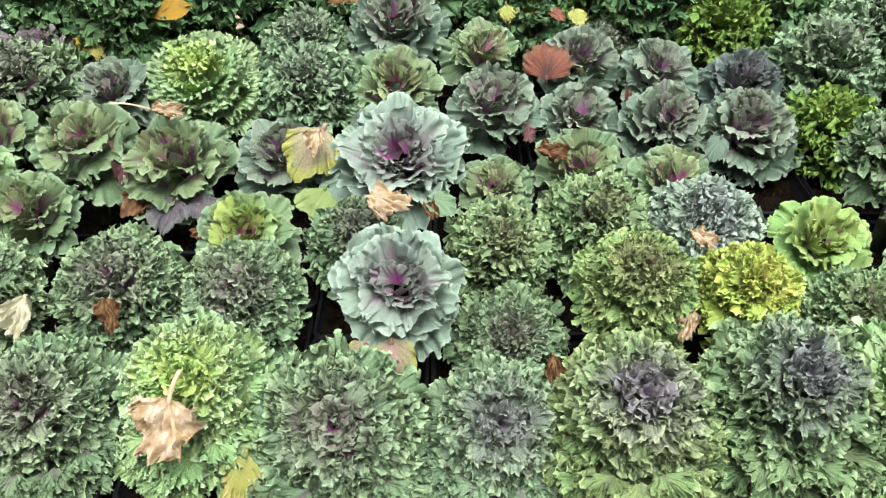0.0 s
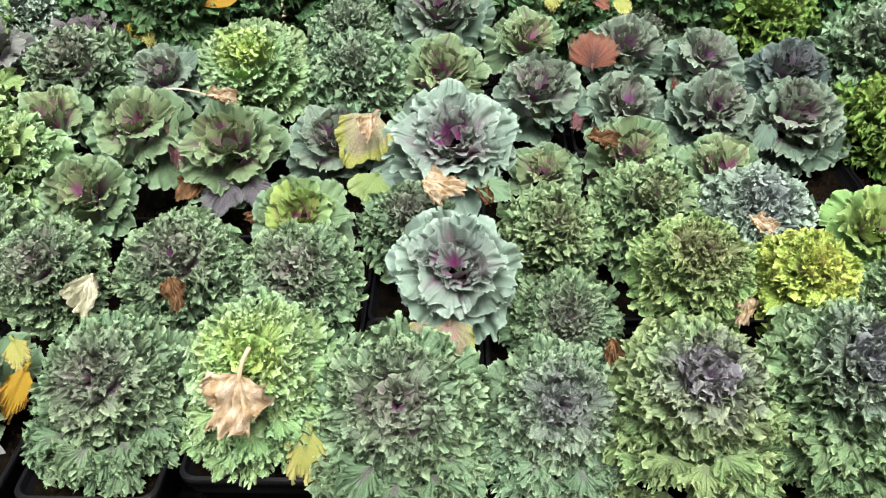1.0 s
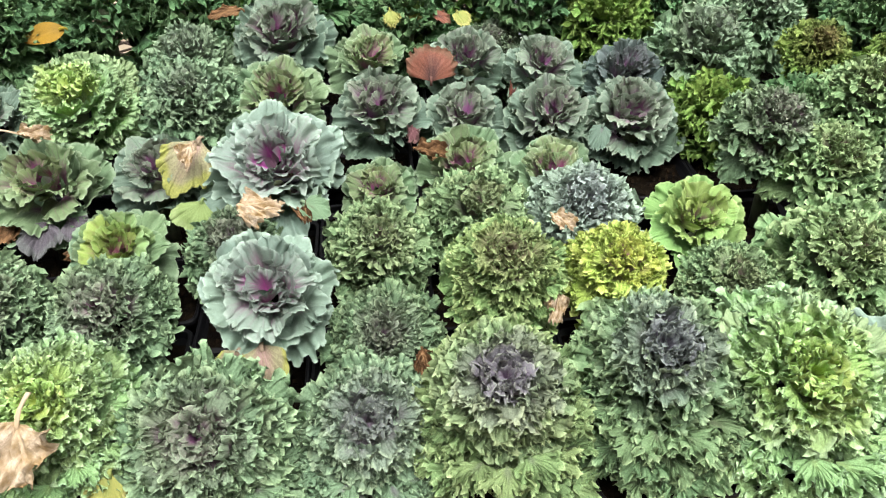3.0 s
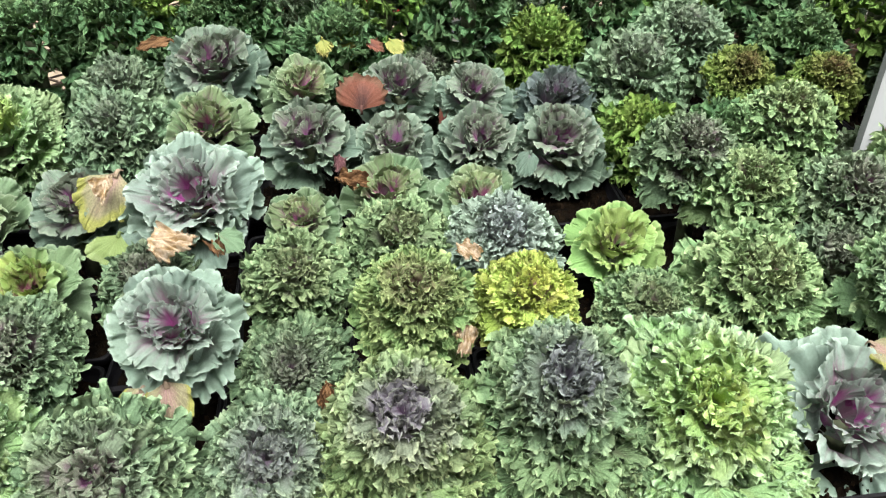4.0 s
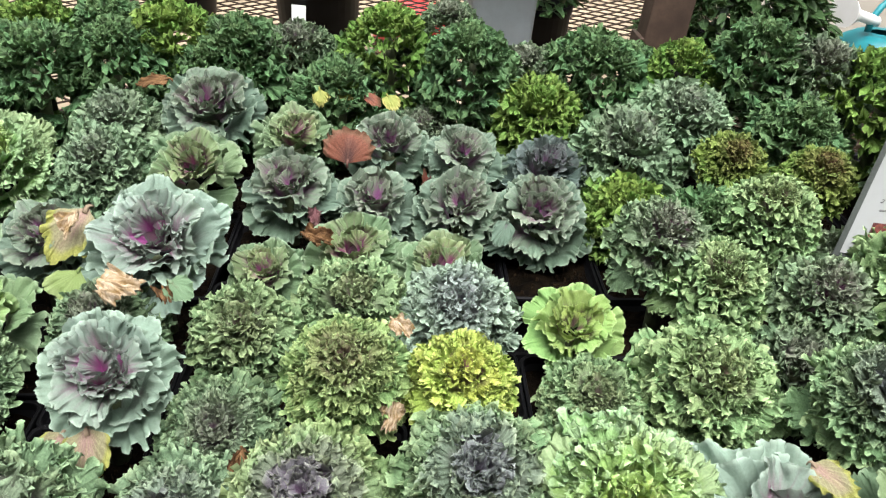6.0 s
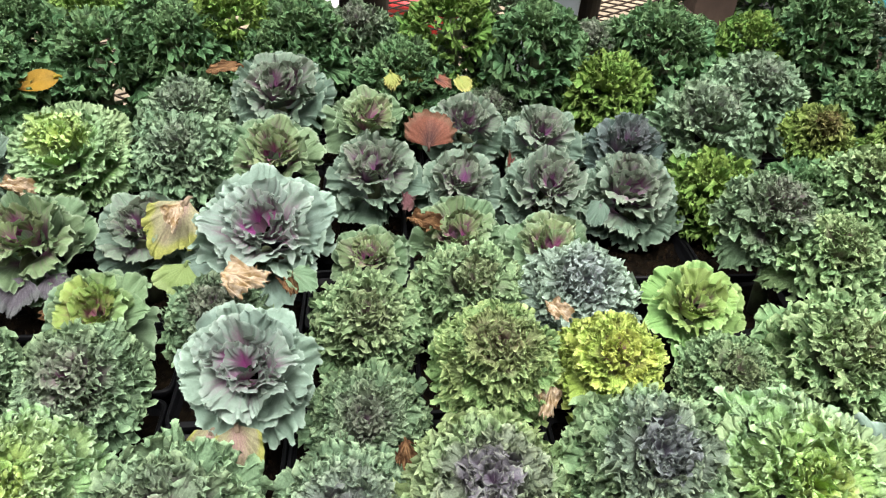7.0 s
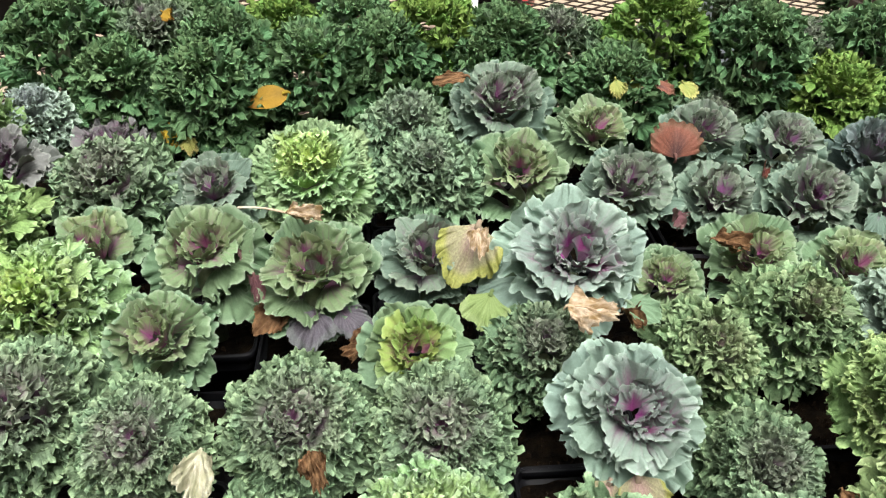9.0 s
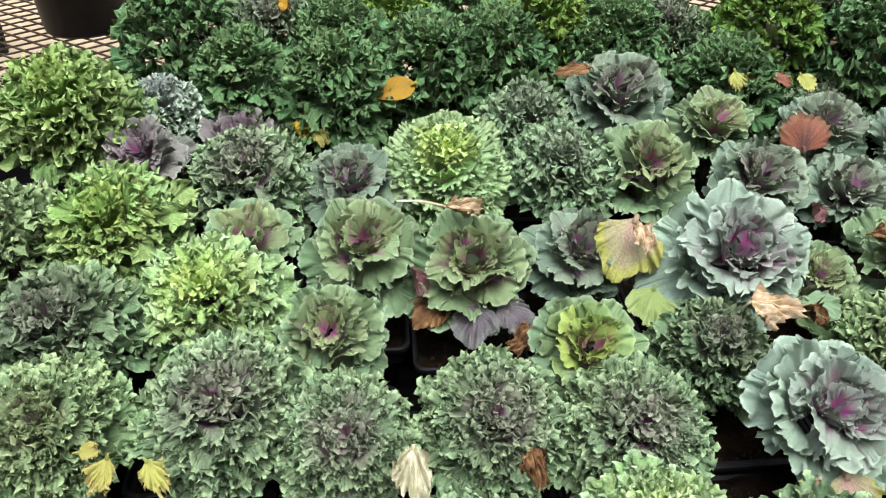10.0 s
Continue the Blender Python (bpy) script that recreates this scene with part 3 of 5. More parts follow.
        if kind == "kale":
            tip_z = top + 0.10 * R * math.sin(math.pi * min(1.0, 1.3 * rho)) - drop * R * (1 - (1 - min(0.99, rho) ** 2.2) ** 0.62 if dome > 0.7 or lod == 2 else rho ** 2.6) if which not in ("skirt", "side") else top - 0.75 * R - t * max(0.0, top - 0.75 * R - 0.012)
        else:
            tip_z = top - (0.05 * R if which == "core" else 0.0) + 0.22 * R * math.sin(math.pi * min(1.0, rho * 1.15)) - drop * R * rho ** 2.4
        out, foot = rho * R - far, tip_z - rise + rg.uniform(-bob, bob) * R
        out = min(out, (0.75 if which == "skirt" or lod == 2 else 0.3) * R)
        ring = 0 if which == "core" else 3 if which in ("skirt", "side") else min(3, int(t * 4)) if kind == "cabbage" else min(3, int(rho ** 1.3 * 4.2))
        ob = new("leaf", LEAVES[grade, 0, rg.randrange(6)] if grade in ("fan", "core", "hang") else LEAVES[kind, grade, rg.randrange(6)])
        ob.parent = root
        ob.material_slots[0].link = 'OBJECT'
        ob.material_slots[0].material = M_FAN if grade == "fan" else LEAF_MATS[pal, ring]
        m = (Matrix.Identity(4) if which == "skirt" else pivot) @ Matrix.Translation((0, 0, foot)) @ Matrix.Rotation(radians(az), 4, 'Z') @ Matrix.Translation((0, out, 0)) @ Matrix.Rotation(e, 4, 'X') @ Matrix.Rotation(radians(rg.uniform(-13, 13)), 4, 'Y')
        ob.matrix_local = m @ Matrix.Diagonal((ln * (1 if rg.random() < 0.5 else -1) * rg.uniform(0.9, 1.1) * (0.85 if which == "skirt" else 1.0), ln, ln, 1))
    if pal == "kale_lime" and y < 0.6:
        for q in range(4):
            m = Matrix.Translation((0, 0, top - 0.45 * R)) @ Matrix.Rotation(radians(48 - 32 * q + rg.uniform(-6, 6)), 4, 'Z') @ Matrix.Translation((0, 0.34 * R, 0)) @ Matrix.Rotation(radians(50 + rg.uniform(-8, 8)), 4, 'X')
            ob = new("leaf", LEAVES["fan", 0, q])
            ob.parent = root
            ob.material_slots[0].link = 'OBJECT'
            ob.material_slots[0].material = M_FAN
            ob.matrix_local = m @ Matrix.Diagonal((R * 0.58, R * 0.66, R * 0.66, 1))
    return root


DEFAULT = {
    "kale_purple": "curly green ornamental kale with a purple heart in a black pot",
    "kale_slate": "curly grey-green ornamental kale with a slate-purple heart in a pot",
    "kale_domed": "domed curly kale, lime skirt and dark purple heart, in a pot",
    "kale_green": "curly mid-green ornamental kale rosette in a black pot",
    "kale_leafy": "broad pale green curly kale with faint purple heart in a pot",
    "kale_olive": "olive-green frilled kale with a reddish heart in a black pot",
    "kale_lime": "bright lime-green curly kale rosette in a black pot",
    "kale_meadow": "tall fresh green curly kale with a lime heart in a pot",
    "kale_yellow": "yellow-green frilled kale with pinkish ribs in a black pot",
    "kale_capped": "curly green kale with a raised grey-mauve crown in a pot",
    "kale_frost": "frosted blue-white curly kale rosette in a black pot",
    "kale_dark": "dark green curly ornamental kale in a black pot",
    "kale_far": "tall deep green curly kale at the back of the bench",
    "kale_farmist": "grey-green finely curled kale behind the cabbages in a pot",
    "kale_farlime": "bright green curly kale among darker kale on the bench",
    "kale_rust": "yellowing curly kale with a rusty brown heart in a pot",
    "cab_blue": "large blue-green ornamental cabbage with a magenta heart in a pot",
    "cab_green": "green ornamental cabbage with wavy leaves and purple veins in a pot",
    "cab_teal": "dull teal ornamental cabbage with a violet heart in a pot",
    "cab_lime": "ornamental cabbage with lime inner leaves and small purple heart",
    "cab_grass": "neat grass-green ornamental cabbage rosette in a black pot",
    "cab_dark": "small dark slate ornamental cabbage in a black pot",
    "cab_violet": "loose violet-grey ornamental cabbage in a black pot",
}

# ---- large structure ----
BENCH, RIM, SOIL = 0.68, 0.80, 0.785

bm = bmesh.new()
bmesh.ops.create_grid(bm, x_segments=24, y_segments=24, size=60)
ground = part("ground", bm, M_CONC, None)
tagged(ground, label="tan concrete floor of the garden centre", category="floor", kind="structure")

# plain unseen walls round the benches, added to keep low sky light out
M_SKY_BLOCK = plain("unseen_sky_block", (.16, .14, .12), 0.9, 0.2, 2.0)
for block_name, x0, x1, y0, y1 in (("sky_block_north", -6, 6, 8.0, 8.2), ("sky_block_south", -6, 6, -3.2, -3.0), ("sky_block_east", 6, 6.2, -3.2, 8.2), ("sky_block_west", -6.2, -6, -3.2, 8.2)):
    bm = bmesh.new()
    box(bm, x0, x1, y0, y1, 0, 4.6)
    tagged(part(block_name, bm, M_SKY_BLOCK, None), label="plain brown unseen wall added to block low sky light", category="wall", kind="structure")

# growing bench that carries the kale
bench = new("growing_bench")
tagged(bench, label="black slatted growing bench carrying potted kale", category="bench", kind="thing")
bm = bmesh.new()
box(bm, -1.75, 1.85, 0.47, 1.80, BENCH - 0.03, BENCH, 0.003)
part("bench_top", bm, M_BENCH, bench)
for x in (-1.65, 0.05, 1.75):
    for y in (0.55, 1.72):
        bm = bmesh.new()
        box(bm, x - 0.03, x + 0.03, y - 0.03, y + 0.03, 0, BENCH - 0.03, 0.004)
        part("leg", bm, M_BENCH, bench)
for y0 in (0.455, 1.80):
    bm = bmesh.new()
    box(bm, -1.76, 1.86, y0, y0 + 0.015, BENCH - 0.07, BENCH + 0.012, 0.003)
    part("edge_rail", bm, M_BENCH, bench)


# brown chips, darkened like the soil to stand in for shade between plants
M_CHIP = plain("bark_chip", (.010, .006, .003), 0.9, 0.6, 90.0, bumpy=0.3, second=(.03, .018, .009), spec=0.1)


# ---- black nursery pots and carrying trays ----
def nursery_pot():
    root = new("nursery_pot")
    tagged(root, label="square black plastic nursery pot filled with dark soil", category="plant pot", group="black square pots", kind="thing")
    bm = bmesh.new()
    h = RIM - BENCH - 0.006
    ring_loft(bm, [rounded_square(0.052, 0.012, 0.0), rounded_square(0.069, 0.014, h - 0.012), rounded_square(0.075, 0.016, h - 0.012), rounded_square(0.0755, 0.016, h - 0.002),
                   rounded_square(0.0745, 0.016, h), rounded_square(0.0735, 0.016, h - 0.0015), rounded_square(0.0725, 0.0155, h - 0.0015), rounded_square(0.0715, 0.0152, h), rounded_square(0.0705, 0.015, h - 0.001), rounded_square(0.069, 0.014, h - 0.03)], True)
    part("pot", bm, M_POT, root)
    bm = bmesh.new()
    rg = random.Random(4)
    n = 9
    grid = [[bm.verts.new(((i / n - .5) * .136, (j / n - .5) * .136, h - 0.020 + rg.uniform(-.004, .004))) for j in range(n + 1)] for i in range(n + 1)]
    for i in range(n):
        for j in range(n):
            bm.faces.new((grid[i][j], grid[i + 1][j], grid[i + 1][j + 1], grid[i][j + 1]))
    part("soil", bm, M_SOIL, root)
    bm = bmesh.new()
    for _ in range(46):
        cx, cy, a = rg.uniform(-.06, .06), rg.uniform(-.06, .06), rg.uniform(0, 3.14)
        lx, ly = rg.uniform(.0012, .0032), rg.uniform(.0007, .0015)
        pts = [(cx + sx * lx * math.cos(a) - sy * ly * math.sin(a), cy + sx * lx * math.sin(a) + sy * ly * math.cos(a)) for sx, sy in ((-1, -1), (1, -1), (1, 1), (-1, 1))]
        low = [bm.verts.new((px, py, h - .020)) for px, py in pts]
        high = [bm.verts.new((cx + (px - cx) * .7, cy + (py - cy) * .7, h - .0135 + rg.uniform(-.001, .001))) for px, py in pts]
        bm.faces.new(high)
        for c in range(4):
            bm.faces.new((low[c], low[(c + 1) % 4], high[(c + 1) % 4], high[c]))
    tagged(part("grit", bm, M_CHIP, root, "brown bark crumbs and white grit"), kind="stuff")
    return root


def nursery_tray(nx, ny):
    root = new("nursery_tray")
    tagged(root, label="black ribbed plastic carrying tray under the pots", category="tray", group="black trays", kind="thing")
    w, d, h = nx * 0.157 - 0.004, ny * 0.157 - 0.004, 0.065
    bm = bmesh.new()
    for x0, x1, y0, y1 in ((0, w, 0, .004), (0, w, d - .004, d), (0, .004, .004, d - .004), (w - .004, w, .004, d - .004)):
        box(bm, x0, x1, y0, y1, 0.004, h, 0.001)
    part("wall", bm, M_POT, root)
    bm = bmesh.new()
    for x0, x1, y0, y1 in ((-.006, w + .006, -.006, .005), (-.006, w + .006, d - .005, d + .006), (-.006, .005, .005, d - .005), (w - .005, w + .006, .005, d - .005)):
        box(bm, x0, x1, y0, y1, h, h + .006, 0.002)
    part("lip", bm, M_POT, root)
    for j in range(ny * 3 + 1):
        bm = bmesh.new()
        y = 0.006 + j * (d - 0.018) / (ny * 3)
        box(bm, 0.005, w - 0.005, y, y + 0.006, 0.001, 0.014 if j % 3 else 0.04, 0.001)
        part("rib", bm, M_POT, root)
    return root


# ---- the plants: kind, x, y, z of the heart, reach, palette, grade, dome, (lean towards viewer, sideways), leaves ----
PLANTS = [
    # front row
    ("cabbage", -0.600, 0.600, 0.865, 0.093, "cab_green", 0, 0.40, (22, 0), 12),
    ("kale", -0.433, 0.586, 0.895, 0.100, "kale_purple", 0, 0.64, (36, 0), 26),
    ("kale", -0.268, 0.600, 0.915, 0.093, "kale_lime", 0, 0.47, (32, 0), 26),
    ("kale", -0.108, 0.557, 0.895, 0.110, "kale_purple", 0, 0.47, (38, 0), 26),
    ("kale", 0.060, 0.560, 0.890, 0.090, "kale_slate", 0, 0.55, (36, 0), 26),
    ("kale", 0.193, 0.545, 0.950, 0.100, "kale_domed", 0, 0.98, (28, 0), 26),
    ("kale", 0.358, 0.570, 0.950, 0.105, "kale_capped", 0, 0.89, (28, 0), 26),
    ("kale", 0.505, 0.552, 0.920, 0.120, "kale_lime", 0, 0.42, (34, 0), 26),
    ("cabbage", 0.672, 0.572, 0.862, 0.126, "cab_blue", 0, 0.45, (30, 0), 17),
    ("cabbage", 0.815, 0.550, 0.875, 0.100, "cab_lime", 0, 0.50, (28, 0), 16),
    # second row
    ("kale", -0.849, 0.774, 0.935, 0.100, "kale_green", 0, 0.51, (30, 0), 26),
    ("kale", -0.674, 0.777, 0.950, 0.105, "kale_purple", 0, 0.51, (30, 0), 26),
    ("kale", -0.547, 0.733, 0.935, 0.085, "kale_purple", 0, 0.55, (32, 0), 26),
    ("kale", -0.395, 0.760, 0.925, 0.095, "kale_purple", 0, 0.47, (30, 0), 26),
    ("kale", -0.247, 0.747, 0.915, 0.095, "kale_purple", 0, 0.47, (30, 0), 26),
    ("cabbage", -0.053, 0.735, 0.935, 0.096, "cab_blue", 0, 0.65, (36, 0), 21, "", 12),
    ("kale", 0.078, 0.690, 0.890, 0.080, "kale_dark", 0, 0.59, (38, 0), 26),
    ("kale", 0.221, 0.700, 0.980, 0.081, "kale_olive", 0, 0.98, (30, 0), 26),
    ("kale", 0.350, 0.705, 0.960, 0.078, "kale_yellow", 0, 1.02, (26, 4), 26),
    ("kale", 0.513, 0.750, 0.885, 0.075, "kale_green", 0, 0.59, (30, 0), 24),
    ("kale", 0.656, 0.752, 0.920, 0.110, "kale_leafy", 0, 0.51, (30, 0), 26),
    ("kale", 0.815, 0.676, 0.965, 0.088, "kale_capped", 0, 0.94, (26, 0), 26),
    ("kale", 0.960, 0.720, 0.920, 0.095, "kale_green", 0, 0.59, (24, 0), 24),
    # third row
    ("kale", -0.875, 0.904, 0.965, 0.105, "kale_dark", 0, 0.51, (28, 0), 26),
    ("kale", -0.720, 0.957, 0.962, 0.105, "kale_lime", 0, 0.51, (30, 0), 26),
    ("cabbage", -0.572, 0.925, 0.912, 0.086, "cab_green", 0, 0.70, (30, 0), 17),
    ("cabbage", -0.266, 0.899, 0.890, 0.091, "cab_lime", 0, 0.50, (30, 0), 18),
    ("kale", -0.115, 0.885, 0.905, 0.085, "kale_dark", 0, 0.59, (24, 0), 24),
    ("kale", 0.075, 0.850, 0.915, 0.088, "kale_green", 0, 0.68, (32, 0), 26),
    ("kale", 0.215, 0.905, 0.925, 0.095, "kale_green", 0, 0.59, (28, 0), 26),
    ("kale", 0.356, 0.890, 0.925, 0.090, "kale_frost", 0, 0.51, (32, 0), 26),
    ("cabbage", 0.514, 0.889, 0.885, 0.083, "cab_grass", 0, 0.45, (34, 0), 17),
    ("kale", 0.790, 0.810, 0.890, 0.085, "kale_dark", 0, 0.59, (24, 0), 24),
    ("kale", 0.848, 0.884, 0.950, 0.085, "kale_purple", 0, 0.77, (30, 0), 26),
    ("kale", 0.985, 0.890, 0.990, 0.112, "kale_leafy", 0, 0.68, (28, 0), 26),
    # fourth row
    ("kale", -1.030, 1.130, 0.960, 0.117, "kale_green", 1, 0.51, (24, 0), 24),
    ("kale", -0.870, 1.120, 0.975, 0.115, "kale_meadow", 0, 0.51, (32, 0), 26),
    ("cabbage", -0.690, 1.110, 0.930, 0.088, "cab_green", 1, 0.50, (22, 0), 12),
    ("cabbage", -0.533, 1.060, 0.945, 0.098, "cab_green", 0, 0.60, (30, 0), 14),
    ("cabbage", -0.393, 1.030, 0.932, 0.105, "cab_green", 0, 0.60, (32, 0), 17),
    ("cabbage", -0.243, 1.060, 0.925, 0.088, "cab_teal", 0, 0.80, (30, 0), 17),
    ("cabbage", -0.060, 0.992, 0.965, 0.122, "cab_blue", 0, 0.60, (36, 0), 19),
    ("cabbage", 0.078, 1.030, 0.880, 0.073, "cab_green", 1, 0.40, (28, 0), 12),
    ("cabbage", 0.208, 1.050, 0.905, 0.099, "cab_green", 0, 0.50, (28, 0), 14),
    ("cabbage", 0.338, 1.025, 0.895, 0.085, "cab_green", 1, 0.50, (28, 0), 12),
    ("kale", 0.650, 0.985, 0.985, 0.085, "kale_purple", 0, 0.85, (30, 0), 22),
    ("kale", 0.715, 0.925, 0.955, 0.085, "kale_leafy", 0, 0.77, (28, 0), 26),
    # fifth row
    ("kale", -0.965, 1.290, 1.085, 0.118, "kale_meadow", 1, 0.85, (32, 0), 26),
    ("cabbage", -0.858, 1.268, 0.985, 0.079, "cab_violet", 1, 0.50, (30, 0), 14),
    ("kale", -0.706, 1.255, 0.970, 0.121, "kale_purple", 1, 0.59, (30, 0), 26),
    ("cabbage", -0.553, 1.255, 0.935, 0.095, "cab_teal", 1, 0.60, (28, 0), 16),
    ("kale", -0.408, 1.262, 0.975, 0.112, "kale_lime", 0, 0.55, (34, 0), 26),
    ("kale", -0.228, 1.265, 0.962, 0.098, "kale_farmist", 1, 0.59, (30, 0), 26),
    ("cabbage", -0.085, 1.295, 0.930, 0.110, "cab_green", 1, 0.60, (32, 0), 14),
    ("cabbage", 0.087, 1.250, 0.922, 0.102, "cab_teal", 1, 0.80, (30, 0), 19),
    ("cabbage", 0.232, 1.243, 0.896, 0.095, "cab_teal", 1, 0.80, (30, 0), 19),
    ("cabbage", 0.373, 1.216, 0.905, 0.099, "cab_teal", 1, 0.80, (30, 0), 19),
    ("cabbage", 0.506, 1.195, 0.902, 0.112, "cab_teal", 1, 0.90, (30, 0), 23),
    ("kale", 0.660, 1.215, 0.905, 0.105, "kale_farlime", 1, 0.51, (24, 0), 22),
    ("kale", 0.842, 1.072, 0.988, 0.085, "kale_leafy", 0, 0.94, (26, 0), 26),
    ("kale", 0.770, 1.130, 0.930, 0.105, "kale_far", 1, 0.59, (24, 0), 22),
    ("kale", 0.960, 1.040, 0.900, 0.111, "kale_dark", 1, 0.59, (24, 0), 22),
    ("kale", 1.110, 0.950, 0.960, 0.111, "kale_green", 1, 0.59, (24, 0), 22),
    # sixth row
    ("kale", -0.852, 1.410, 1.015, 0.080, "kale_frost", 1, 1.02, (20, 0), 24),
    ("cabbage", -0.735, 1.395, 0.945, 0.102, "cab_violet", 1, 0.40, (22, 0), 14),
    ("kale", -0.573, 1.385, 1.085, 0.111, "kale_far", 1, 1.19, (26, 0), 26),
    ("kale", -0.735, 1.465, 1.070, 0.105, "kale_far", 1, 1.19, (24, 0), 26),
    ("kale", -0.255, 1.440, 0.965, 0.111, "kale_farmist", 1, 0.59, (24, 0), 24),
    ("cabbage", -0.090, 1.478, 0.980, 0.116, "cab_teal", 1, 0.60, (34, 0), 19),
    ("cabbage", 0.075, 1.435, 0.930, 0.091, "cab_green", 1, 0.50, (30, 0), 14),
    ("cabbage", 0.250, 1.390, 0.940, 0.097, "cab_teal", 1, 0.70, (28, 0), 16),
    ("cabbage", 0.385, 1.355, 0.930, 0.091, "cab_teal", 1, 0.60, (28, 0), 16),
    ("cabbage", 0.535, 1.335, 0.920, 0.091, "cab_dark", 1, 0.60, (28, 0), 19),
    ("kale", 0.540, 1.490, 0.985, 0.117, "kale_farlime", 1, 0.68, (32, 0), 26),
    ("kale", 0.690, 1.350, 0.975, 0.130, "kale_farmist", 1, 0.68, (30, 0), 26),
    ("kale", 0.835, 1.240, 0.985, 0.072, "kale_rust", 1, 0.85, (30, 0), 24),
    ("kale", 0.965, 1.190, 0.985, 0.072, "kale_rust", 1, 0.85, (30, 0), 24),
    ("kale", 0.800, 1.420, 1.005, 0.117, "kale_farmist", 1, 0.77, (30, 0), 26),
    ("kale", 0.990, 1.340, 1.010, 0.105, "kale_far", 1, 0.85, (28, 0), 26),
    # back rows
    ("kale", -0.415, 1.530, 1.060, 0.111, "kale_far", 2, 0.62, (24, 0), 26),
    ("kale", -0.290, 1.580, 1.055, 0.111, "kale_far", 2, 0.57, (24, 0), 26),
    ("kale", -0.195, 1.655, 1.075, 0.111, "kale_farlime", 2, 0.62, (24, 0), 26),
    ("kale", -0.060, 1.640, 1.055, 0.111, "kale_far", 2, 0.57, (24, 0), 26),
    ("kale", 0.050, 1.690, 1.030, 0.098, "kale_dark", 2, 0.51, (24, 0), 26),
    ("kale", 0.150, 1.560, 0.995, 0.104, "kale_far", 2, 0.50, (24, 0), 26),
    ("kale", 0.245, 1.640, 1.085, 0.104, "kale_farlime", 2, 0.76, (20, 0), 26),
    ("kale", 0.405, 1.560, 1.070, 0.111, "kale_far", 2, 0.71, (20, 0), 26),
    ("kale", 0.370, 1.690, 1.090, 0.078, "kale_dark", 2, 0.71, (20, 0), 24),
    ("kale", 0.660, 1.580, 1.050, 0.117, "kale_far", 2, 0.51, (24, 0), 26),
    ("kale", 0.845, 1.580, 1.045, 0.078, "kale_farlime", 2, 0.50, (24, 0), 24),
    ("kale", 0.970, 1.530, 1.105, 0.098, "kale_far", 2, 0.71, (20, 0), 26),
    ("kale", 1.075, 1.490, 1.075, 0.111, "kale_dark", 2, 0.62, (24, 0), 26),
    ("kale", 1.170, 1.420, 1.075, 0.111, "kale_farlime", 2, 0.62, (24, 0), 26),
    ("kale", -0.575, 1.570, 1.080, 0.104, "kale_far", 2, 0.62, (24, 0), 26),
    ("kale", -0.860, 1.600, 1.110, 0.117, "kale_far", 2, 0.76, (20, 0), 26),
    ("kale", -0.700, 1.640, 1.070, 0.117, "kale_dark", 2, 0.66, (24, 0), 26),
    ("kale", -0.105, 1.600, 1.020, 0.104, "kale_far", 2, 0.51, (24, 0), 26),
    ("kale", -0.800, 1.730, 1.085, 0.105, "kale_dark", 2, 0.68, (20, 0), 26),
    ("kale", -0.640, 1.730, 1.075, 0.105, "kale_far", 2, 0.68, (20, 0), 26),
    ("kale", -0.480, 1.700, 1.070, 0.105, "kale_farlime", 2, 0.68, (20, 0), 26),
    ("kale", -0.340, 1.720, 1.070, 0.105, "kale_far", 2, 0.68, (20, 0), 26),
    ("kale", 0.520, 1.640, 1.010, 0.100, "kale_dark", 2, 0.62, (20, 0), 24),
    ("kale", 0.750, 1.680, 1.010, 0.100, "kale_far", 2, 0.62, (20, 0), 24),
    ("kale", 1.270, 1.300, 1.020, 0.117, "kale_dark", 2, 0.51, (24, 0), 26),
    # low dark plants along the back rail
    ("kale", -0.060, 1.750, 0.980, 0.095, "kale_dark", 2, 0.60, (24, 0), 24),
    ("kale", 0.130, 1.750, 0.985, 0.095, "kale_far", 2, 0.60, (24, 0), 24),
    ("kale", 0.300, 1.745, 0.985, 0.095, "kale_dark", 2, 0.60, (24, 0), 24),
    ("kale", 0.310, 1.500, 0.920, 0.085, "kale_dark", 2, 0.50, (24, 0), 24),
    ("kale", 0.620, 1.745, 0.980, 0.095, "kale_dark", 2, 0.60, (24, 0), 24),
]

trays = []
tray = nursery_tray(3, 2)
for j, y in enumerate((0.487, 0.805, 1.123, 1.441)):
    for i in range(7):
        x = -1.585 + i * 0.482 - (0.03 if j % 2 else 0.0)
        m = pose(x, y, BENCH + 0.0005)
        if i == 0 and j == 0:
            tray.matrix_world = m
        else:
            copy_thing(tray, m)

pot = nursery_pot()
spots = []
for row in PLANTS:
    px, py = row[1], row[2]
    spots.append([px, py, px, py])
for _ in range(200):
    for a in range(len(spots)):
        for b in range(a):
            dx, dy = spots[a][0] - spots[b][0], spots[a][1] - spots[b][1]
            ox, oy = 0.153 - abs(dx), 0.153 - abs(dy)
            if ox > 0 and oy > 0:
                if ox < oy:
                    s = ox * 0.5 * (1 if dx > 0 else -1)
                    spots[a][0] += s
                    spots[b][0] -= s
                else:
                    s = oy * 0.5 * (1 if dy > 0 else -1)
                    spots[a][1] += s
                    spots[b][1] -= s
    for s in spots:
        s[1] = min(max(s[1], 0.565), 1.70)
first = True
for s in spots:
    m = pose(s[0], s[1], BENCH + 0.006)
    if first:
        pot.matrix_world = m
        first = False
    else:
        copy_thing(pot, m)

for row in PLANTS:
    plant(*row)

